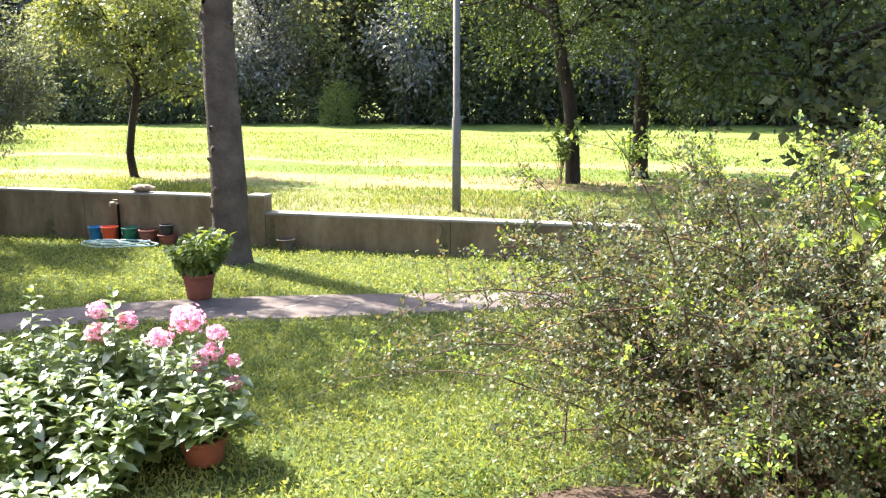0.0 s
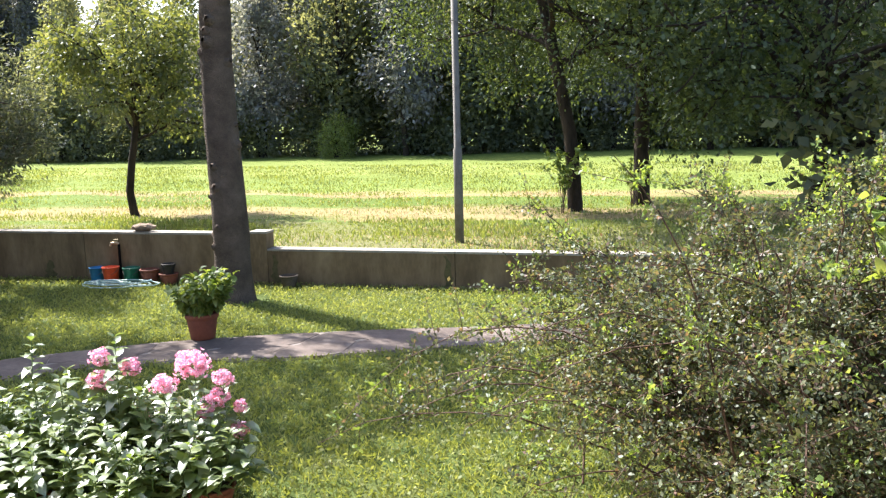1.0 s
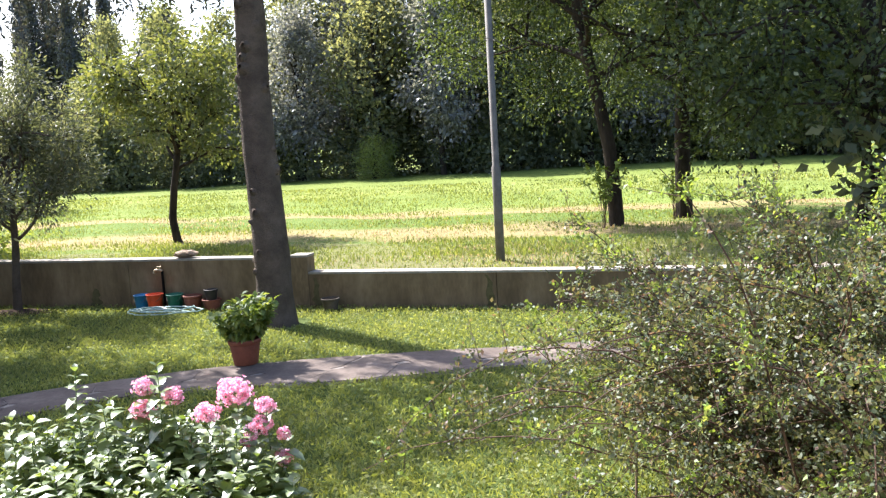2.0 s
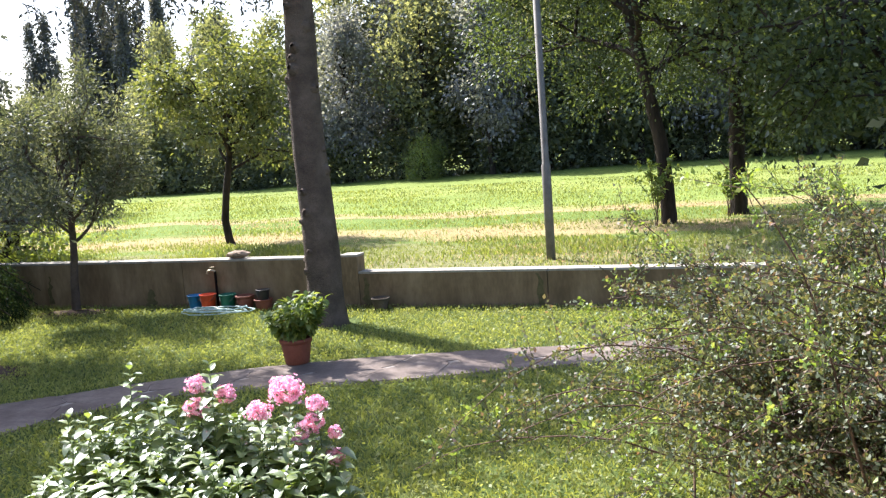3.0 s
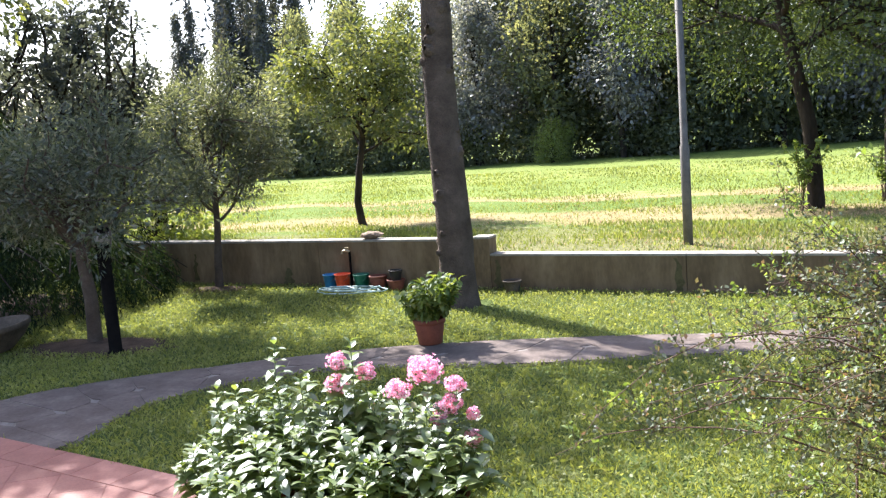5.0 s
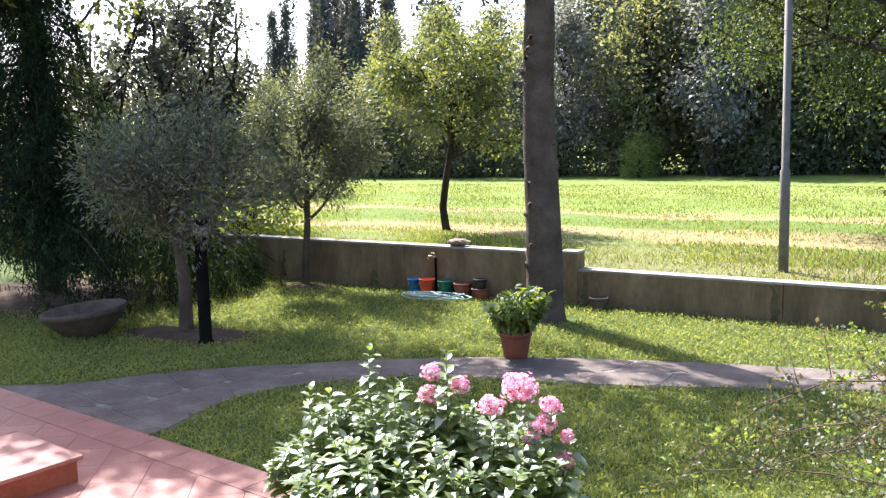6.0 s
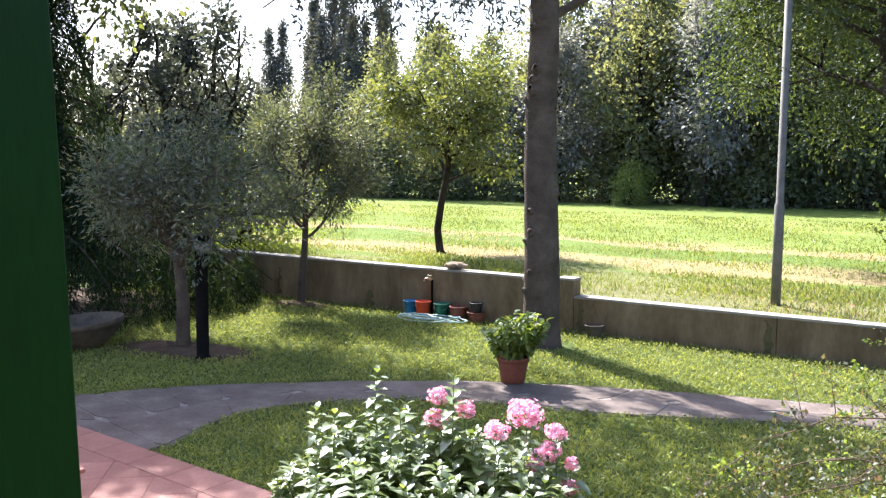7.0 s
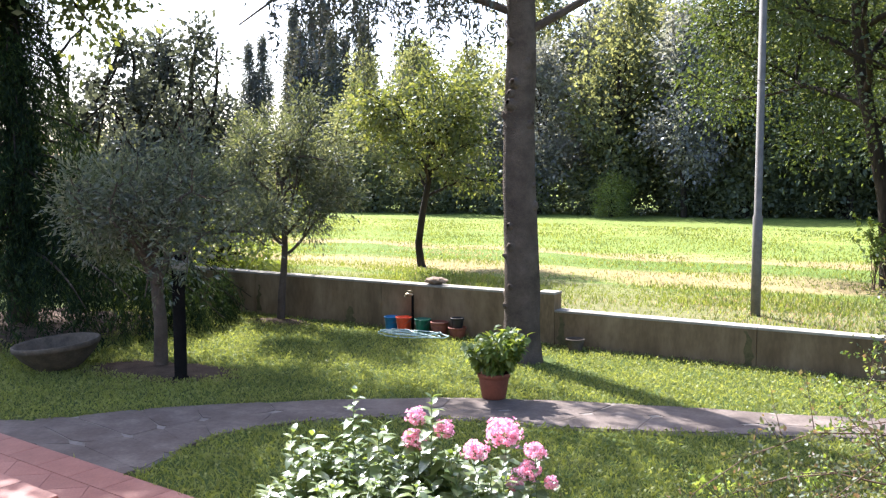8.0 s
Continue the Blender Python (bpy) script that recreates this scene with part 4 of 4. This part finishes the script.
build_phlox(pose(-2.5, 4.05, 0.0), "low leafy phlox at the edge of the flower bed", 66, 26, 0.25, 0.46, 0.5)


# ---- things along the wall ----
def on_wall(u, v, z=0.0, turn=0.0):
    return TW @ pose(u, v, z, 0, 0, turn)


def bucket(u, v, material, label, r=0.125, h=0.24):
    root = thing("bucket", on_wall(u, v), label, "bucket", "buckets by the wall")
    pr = [(0, 0.0), (r * 0.74, 0.0), (r * 0.76, 0.01), (r * 0.97, h * 0.93), (r * 1.04, h * 0.94), (r * 1.04, h), (r * 0.96, h), (r * 0.74, 0.02), (0, 0.02)]
    part("body", lathe(pr, 26).mesh("body", smooth=True), material, root)
    b = Build()
    tube(b, [(r * 1.03 * math.cos(a), -r * 0.8 * math.sin(a), h * 0.93 - 0.11 * math.sin(a)) for a in np.linspace(0, math.pi, 12)], 0.004, 5)
    part("handle", b, M_GALV, root, "thin wire handle")


bucket(-2.83, -0.2, M_BLUE, "blue plastic bucket by the garden tap")
bucket(-2.55, -0.24, M_RED, "orange-red plastic bucket by the garden tap", 0.135, 0.26)
bucket(-2.2, -0.2, M_TEAL, "dark green plastic bucket against the wall", 0.135, 0.25)
pot("plant_pot", on_wall(-1.87, -0.2), "empty terracotta pot against the wall", 0.15, 0.23, group="pots by the wall")
pot("plant_pot", on_wall(-1.53, -0.2), "terracotta pot with a black pot in it", 0.15, 0.17, group="pots by the wall")
pot("plant_pot", on_wall(-1.53, -0.2, 0.152), "black plastic pot standing in a clay pot", 0.11, 0.17, M_BLACK, group="pots by the wall")
pot("plant_pot", on_wall(0.52, -0.2), "small clay pot at the foot of the low wall", 0.14, 0.18, M_BOWL, group="pots by the wall")
pot("plant_pot", on_wall(5.2, -0.22), "clay pot at the foot of the low wall", 0.16, 0.22, group="pots by the wall")


def build_tap():
    root = thing("garden_tap", on_wall(-2.5, -0.05), "garden tap on an upright pipe against the wall", "tap")
    b = Build()
    tube(b, [(0, 0, -0.05), (0, 0, 0.3), (0, 0, 0.6)], 0.022, 10)
    part("pipe", b, M_IRON, root)
    b = Build()
    tube(b, [(0, 0.0, 0.6), (-0.03, -0.03, 0.62), (-0.09, -0.06, 0.62), (-0.11, -0.07, 0.57)], [0.02, 0.024, 0.02, 0.018], 10)
    spout = part("spout", b, M_BRASS, root, "dull brass spout")
    bm = bmesh.new()
    box(bm, (0.09, 0.014, 0.02), (-0.03, -0.03, 0.67), 0.004)
    part("tap_handle", bm, M_BRASS, spout)


build_tap()


def build_hose():
    b = Build()
    rng = np.random.default_rng(71)
    p = []
    for i in range(120):
        a = i * 0.27
        r = 0.3 + 0.13 * math.sin(i * 0.11) + 0.09 * math.sin(i * 0.37 + 1) + 0.03 * rng.normal()
        p.append((r * 1.45 * math.cos(a), r * 0.55 * math.sin(a), 0.035 + 0.05 * (i / 120) + 0.012 * math.sin(i * 0.7)))
    p += [(0.4, 0.1, 0.06), (0.3, 0.28, 0.03), (0.2, 0.33, 0.02)]
    tube(b, p, 0.0095, 6)
    h = part("garden_hose", b.mesh("garden_hose", smooth=True), M_HOSE, None, "", on_wall(-2.25, -0.55))
    tagged(h, "coiled pale green garden hose on the grass", "hose")


build_hose()
bm = bmesh.new()
bmesh.ops.create_icosphere(bm, subdivisions=3, radius=1.0)
for v in bm.verts:
    v.co = Vector((v.co.x * 0.21, v.co.y * 0.11, v.co.z * 0.065)) * (1 + 0.25 * noise.noise(v.co * 2.1))
stone = part("stone", bm, M_STONE, None, "", on_wall(-2.15, 0.14, 0.85))
tagged(stone, "flat brown stone lying on the wall", "stone")


def build_lamp():
    root = thing("garden_lamp", pose(-7.40, 8.80, 0), "black garden lamp post with a round pale head", "lamp")
    b = lathe([(0, 0), (0.1, 0.0), (0.1, 0.03), (0.08, 0.05), (0.08, 1.4), (0.085, 1.41), (0.085, 1.45), (0.0, 1.45)], 20)
    part("post", b.mesh("post", smooth=True), M_IRON, root)
    b = lathe([(0, -0.07), (0.05, -0.07), (0.105, -0.05), (0.115, 0.0), (0.105, 0.05), (0.06, 0.085), (0, 0.09)], 20)
    head = part("head", b.mesh("head", smooth=True), M_GLASS, root, "frosted round lamp glass", pose(0.05, -0.02, 1.5, 20, 20, 0))
    b = lathe([(0.07, 0.072), (0.075, 0.085), (0.06, 0.1), (0.03, 0.105), (0, 0.108)], 20)
    part("cap", b.mesh("cap", smooth=True), M_IRON, head, "black metal cap", pose(0, 0, 0.01))


build_lamp()

bowl = thing("planter_bowl", pose(-9.38, 8.78, 0.01, 3, -4, 0), "wide shallow weathered cement planter bowl on the lawn", "planter")
part("body", lathe([(0, 0.0), (0.26, 0.0), (0.30, 0.02), (0.46, 0.17), (0.55, 0.29), (0.565, 0.30), (0.57, 0.36), (0.555, 0.37), (0.52, 0.35), (0.42, 0.19), (0.3, 0.1), (0.0, 0.09)], 40, 0.004).mesh("body", smooth=True), M_BOWL, bowl)
part("soil", lathe([(0.415, 0.185), (0.3, 0.205), (0.0, 0.2)], 30, 0.02), M_SOIL, bowl, "dark bare soil")


def build_pole():
    root = thing("utility_pole", pose(-0.57, 16.0, FIELD_Z), "slim grey metal pole standing behind the low wall", "pole")
    b = lathe([(0.0, -0.3), (0.085, -0.3), (0.085, 1.75), (0.066, 1.78), (0.062, 9.5), (0, 9.5)], 18)
    shaft = part("shaft", b.mesh("shaft", smooth=True), M_GALV, root)
    b = Build()
    tube(b, [(-0.09, -0.09, 4.12), (0.09, -0.1, 4.1), (0.1, 0.06, 4.08), (-0.08, 0.1, 4.1), (-0.09, -0.09, 4.12)], 0.008, 5)
    part("band", b, M_GALV, shaft)
    b = Build()
    tube(b, [(0.09, -0.08, 4.1), (0.2, -0.08, 4.0), (0.45, 0, 3.86)], 0.008, 5)
    part("wire_end", b, M_GALV, shaft)


build_pole()

# bare soil round the olive and under the conifer
for nm, x, y, rx, ry in (("soil_patch", -8.0, 9.15, 1.25, 0.55), ("soil_patch", -8.6, 13.15, 0.7, 0.3), ("soil_patch", -12.6, 11.3, 2.6, 2.2), ("soil_patch", 1.0, 4.2, 0.8, 0.4)):
    rng = np.random.default_rng(int(abs(x * 10)))
    b = Build()
    n = 40
    a = np.arange(n) * 2 * np.pi / n
    r = 1 + 0.1 * rng.normal(size=n)
    ring = np.c_[rx * r * np.cos(a), ry * r * np.sin(a), np.full(n, -0.01)]
    b.add(np.concatenate([ring, np.c_[ring[:, :2] * 0.6, np.full(n, 0.03)], [[0, 0, 0.045]]]), np.stack([np.arange(n), (np.arange(n) + 1) % n, n + (np.arange(n) + 1) % n, n + np.arange(n)], 1))
    b.f.append(np.stack([n + np.arange(n), n + (np.arange(n) + 1) % n, np.full(n, 2 * n)], 1))
    tagged(part(nm, b, M_SOIL, None, "", pose(x, y, 0)), "bare brown soil showing in the lawn", "soil", kind="structure")


# ---- woods beyond the field ----
def wood_tree(name, seed, label, leaf, height, width, n, size, low=0.05, clumps=90, sig=0.55, upright=False, bark=None):
    rng = np.random.default_rng(seed)
    root = thing(name, pose(0, 0, 0), label, "tree", "woods beyond the field")
    b = Build()
    tube(b, [(0, 0, -0.3), (0.2, 0.1, height * 0.35), (0.0, 0, height * 0.8)], [0.25, 0.17, 0.05], 7)
    z = low * height + (1 - low) * height * rng.random(clumps)
    f = (z / height - low) / (1 - low)
    prof = np.sqrt(np.clip(np.sin(np.pi * np.clip(f * 0.86 + 0.12, 0, 1)), 0, 1)) if not upright else np.clip(1.15 * (1 - f) ** 0.6 * np.clip(f * 6 + 0.3, 0, 1), 0, 1)
    a = rng.random(clumps) * 6.28
    r = width * 0.5 * prof * np.sqrt(rng.random(clumps))
    cc = np.stack([r * np.cos(a), r * np.sin(a), z], 1)
    tw = Build()
    for k in range(0, clumps, 3):
        s = np.array([0, 0, max(0.5, cc[k][2] * 0.7)])
        tube(tw, [s, (s + cc[k]) / 2 + 0.1 * rng.normal(size=3), cc[k]], [0.06, 0.04, 0.015], 4)
    part("trunk", b, bark or M_BARK_DARK, root)
    tagged(part("branch_mass", tw, bark or M_BARK_DARK, root), kind="stuff")
    i = rng.integers(0, clumps, n)
    off = rng.normal(size=(n, 3)) * sig * (np.array([0.5, 0.5, 1.3]) if upright else 1)
    c = cc[i] + off
    c[:, 2] = np.maximum(c[:, 2], 0.05)
    lb = Build()
    s = size * (0.6 + 0.8 * rng.random(n))
    leaves(lb, c, unit(off + rng.normal(size=(n, 3)) * 0.5 + np.array([0, 0, -0.2])), s, s * 0.6, rng)
    part("crown", lb, leaf, root)
    return root


def build_woods():
    rng = np.random.default_rng(81)
    kinds = [
        wood_tree("woodland_tree", 82, "dense dark woodland tree at the field's end", L_WOOD, 14, 7, 7600, 0.36, 0.03),
        wood_tree("woodland_tree", 83, "tall leafy woodland tree at the field's end", L_WOOD, 17, 7, 7600, 0.36, 0.1),
        wood_tree("silver_willow", 84, "silvery grey-leaved willow at the wood's edge", L_SILVER, 14, 6, 8500, 0.34, 0.12),
        wood_tree("woodland_tree", 85, "light green woodland tree at the field's end", L_FRUIT, 15, 6, 8500, 0.34, 0.05),
    ]
    shrub = wood_tree("woodland_shrub", 86, "low dark shrub along the wood's edge", L_WOOD, 3.2, 4.5, 2600, 0.25, 0.02, 40, 0.42)
    light = wood_tree("woodland_shrub", 87, "rounded bright green shrub at the wood's edge", L_BRIGHT, 3.6, 3.4, 6000, 0.14, 0.02, 34, 0.4)
    poplar = wood_tree("poplar_tree", 88, "tall narrow dark poplar against the sky", L_POPLAR, 20, 4.0, 9000, 0.28, 0.06, 150, 0.5, True)
    order = [2, 0, 1, 2, 3, 1]
    first = {0: True, 1: True, 2: True, 3: True}

    def put(proto, x, y, s, first_use=False):
        m = pose(x, y, FIELD_Z, 0, 0, rng.random() * 360) @ Matrix.Diagonal((s * (0.9 + 0.2 * rng.random()), s, s * (0.9 + 0.2 * rng.random()), 1))
        if first_use:
            proto.matrix_basis = m
        else:
            copy_thing(proto, m @ Matrix.Diagonal((1 / proto.scale.x, 1 / proto.scale.y, 1 / proto.scale.z, 1)))
    spots = []
    for row in range(3):
        for i in range(15):
            x = -33 + i * 4.6 + row * 2.3 + rng.normal() * 0.6
            y = 57 + row * 5.0 - (x + 33) * 0.08 + rng.normal() * 0.7
            if row == 0 and x < -31:
                continue
            spots.append((x, y, row, i))
    for x, y, row, i in spots:
        k = order[(i + row * 2) % 6] if not (row == 0 and i in (3, 4)) else 2
        put(kinds[k], x, y, (0.66 + 0.05 * row if x < -18 else 0.78 + 0.1 * row if x < -10 else 0.9 + 0.1 * row) * (0.9 + 0.2 * rng.random()), first[k])
        first[k] = False
    for i in range(26):
        put(shrub, -34 + i * 2.5 + rng.normal() * 0.5, 54.3 + rng.normal() * 0.5 + (26 - i) * 0.1, 0.75 + 0.4 * rng.random(), i == 0)
    put(light, -9.5, 53.2, 0.72, True)
    for i, (x, y, s) in enumerate([(-46.5, 79, 0.9), (-44.5, 77, 0.86), (-42.5, 78, 0.92), (-40.5, 76, 0.84), (-38.5, 79, 0.85), (-47.7, 81, 0.85), (-45.5, 81, 0.9), (-43.4, 81.5, 0.9), (-41.4, 80.5, 0.9), (-39.4, 81, 0.85), (-60.4, 92, 0.92), (-58.7, 92.5, 0.9), (-54.5, 92, 0.74)]):
        put(poplar, x, y, s, i == 0)
    for i in range(12):
        put(kinds[i % 2], -78 + i * 4.2 + rng.normal(), 84 + rng.normal() * 2, 0.55 + 0.12 * rng.random())
    put(light, -14.2, 19.5, 0.95)
    put(light, -25, 38.0, 1.3)
    for x, y, s in ((-24, 36, 1.2), (-29, 34, 1.4), (9, 17, 1.2)):
        put(shrub, x, y, s)


build_woods()


# ---- grass ----
def inside_path(x, y):
    best = np.zeros(len(x), bool)
    poly = np.concatenate([NEAR_A, FAR_A[::-1]])
    j = len(poly) - 1
    for i in range(len(poly)):
        xi, yi, xj, yj = *poly[i], *poly[j]
        best ^= ((yi > y) != (yj > y)) & (x < (xj - xi) * (y - yi) / (yj - yi + 1e-12) + xi)
        j = i
    return best


def build_lawn():
    rng = np.random.default_rng(91)
    n = 360000
    x = rng.uniform(-13, 6.5, n)
    y = rng.uniform(3.6, 15.5, n)
    keep = rng.random(n) < np.clip(1.25 - (y - 4) / 14, 0.35, 1)
    keep &= beyond(x, y) < 0.0
    keep &= ~inside_path(x, y)
    ti = np.array(TT.inverted())
    tx, ty = ti[0, 0] * x + ti[0, 1] * y + ti[0, 3], ti[1, 0] * x + ti[1, 1] * y + ti[1, 3]
    keep &= ~((tx > -0.1) & (tx < 8.6) & (ty > 0))
    for cx, cy, rx, ry in ((-8.0, 9.15, 1.15, 0.5), (-12.6, 11.3, 2.4, 2.0), (1.0, 4.2, 0.7, 0.35), (-3.42, 11.45, 0.36, 0.36)):
        keep &= ((x - cx) / rx) ** 2 + ((y - cy) / ry) ** 2 > 1 - 0.5 * rng.random(n)
    x, y = x[keep], y[keep]
    n = len(x)
    b = Build()
    k = int(n * 0.72)
    c = np.stack([x, y, np.full(n, -0.015)], 1)
    d = unit(np.stack([0.8 * rng.normal(size=n), 0.8 * rng.normal(size=n), np.ones(n)], 1))
    leaves(b, c[:k], d[:k], 0.05 + 0.045 * rng.random(k), 0.008 + 0.007 * rng.random(k), rng, 0.12)
    c2 = c[k:] + np.array([0, 0, 1.0]) * (0.025 + 0.025 * rng.random((n - k, 1)))
    d2 = unit(np.stack([rng.normal(size=n - k), rng.normal(size=n - k), 0.25 + 0.3 * rng.normal(size=n - k)], 1))
    s = 0.025 + 0.025 * rng.random(n - k)
    leaves(b, c2, d2, s, s * 0.6, rng, 0.12, 0.5)
    g = part("lawn_grass", b, L_GRASS)
    tagged(g, "short lawn grass mixed with clover", "grass", kind="stuff")


def build_field_grass():
    rng = np.random.default_rng(95)
    for nm, mat, n, v0, v1, h0, h1, label in (("rough_grass", L_FIELD, 34000, 0.4, 7.4, 0.06, 0.2, "rough tufts of grass behind the garden wall"), ("field_grass", L_FIELD, 70000, 4.6, 30, 0.05, 0.16, "uneven sunlit green hay field grass"), ("dry_grass", L_STRAW, 42000, 0.35, 14.6, 0.03, 0.1, "dry straw-coloured grass along the wall")):
        v = v0 + (v1 - v0) * rng.random(n) ** 1.5
        u = rng.uniform(-26, 16, n) * (0.55 + v / 40)
        strip = v + 1.2 * np.sin(u * 0.55) * np.sin(v * 0.8 + u * 0.21)
        bare = ((strip > 7.2) & (strip < 8.9)) | ((strip > 12.2) & (strip < 13.8))
        keep = ~bare | (rng.random(n) < 0.12) if mat is L_FIELD else bare | (strip < 5.5) | (rng.random(n) < 0.12)
        v, u = v[keep], u[keep]
        n = len(v)
        tall = 0.5 + 0.5 * np.sin(u * 0.8 + 1.3 * np.sin(v * 0.9)) * np.sin(v * 1.4)
        c = np.stack([u, v, np.full(n, FIELD_Z - 0.02)], 1)
        d = unit(np.stack([0.4 * rng.normal(size=n), 0.4 * rng.normal(size=n), np.ones(n)], 1))
        b = Build()
        leaves(b, c, d, (h0 + (h1 - h0) * rng.random(n)) * (0.5 + 0.6 * tall), 0.012 + 0.012 * rng.random(n) + v * 0.0012, rng, 0.1)
        tagged(part(nm, b, mat, None, "", TW), label, "grass", kind="stuff")


build_lawn()
build_field_grass()
build_path()
build_terrace()
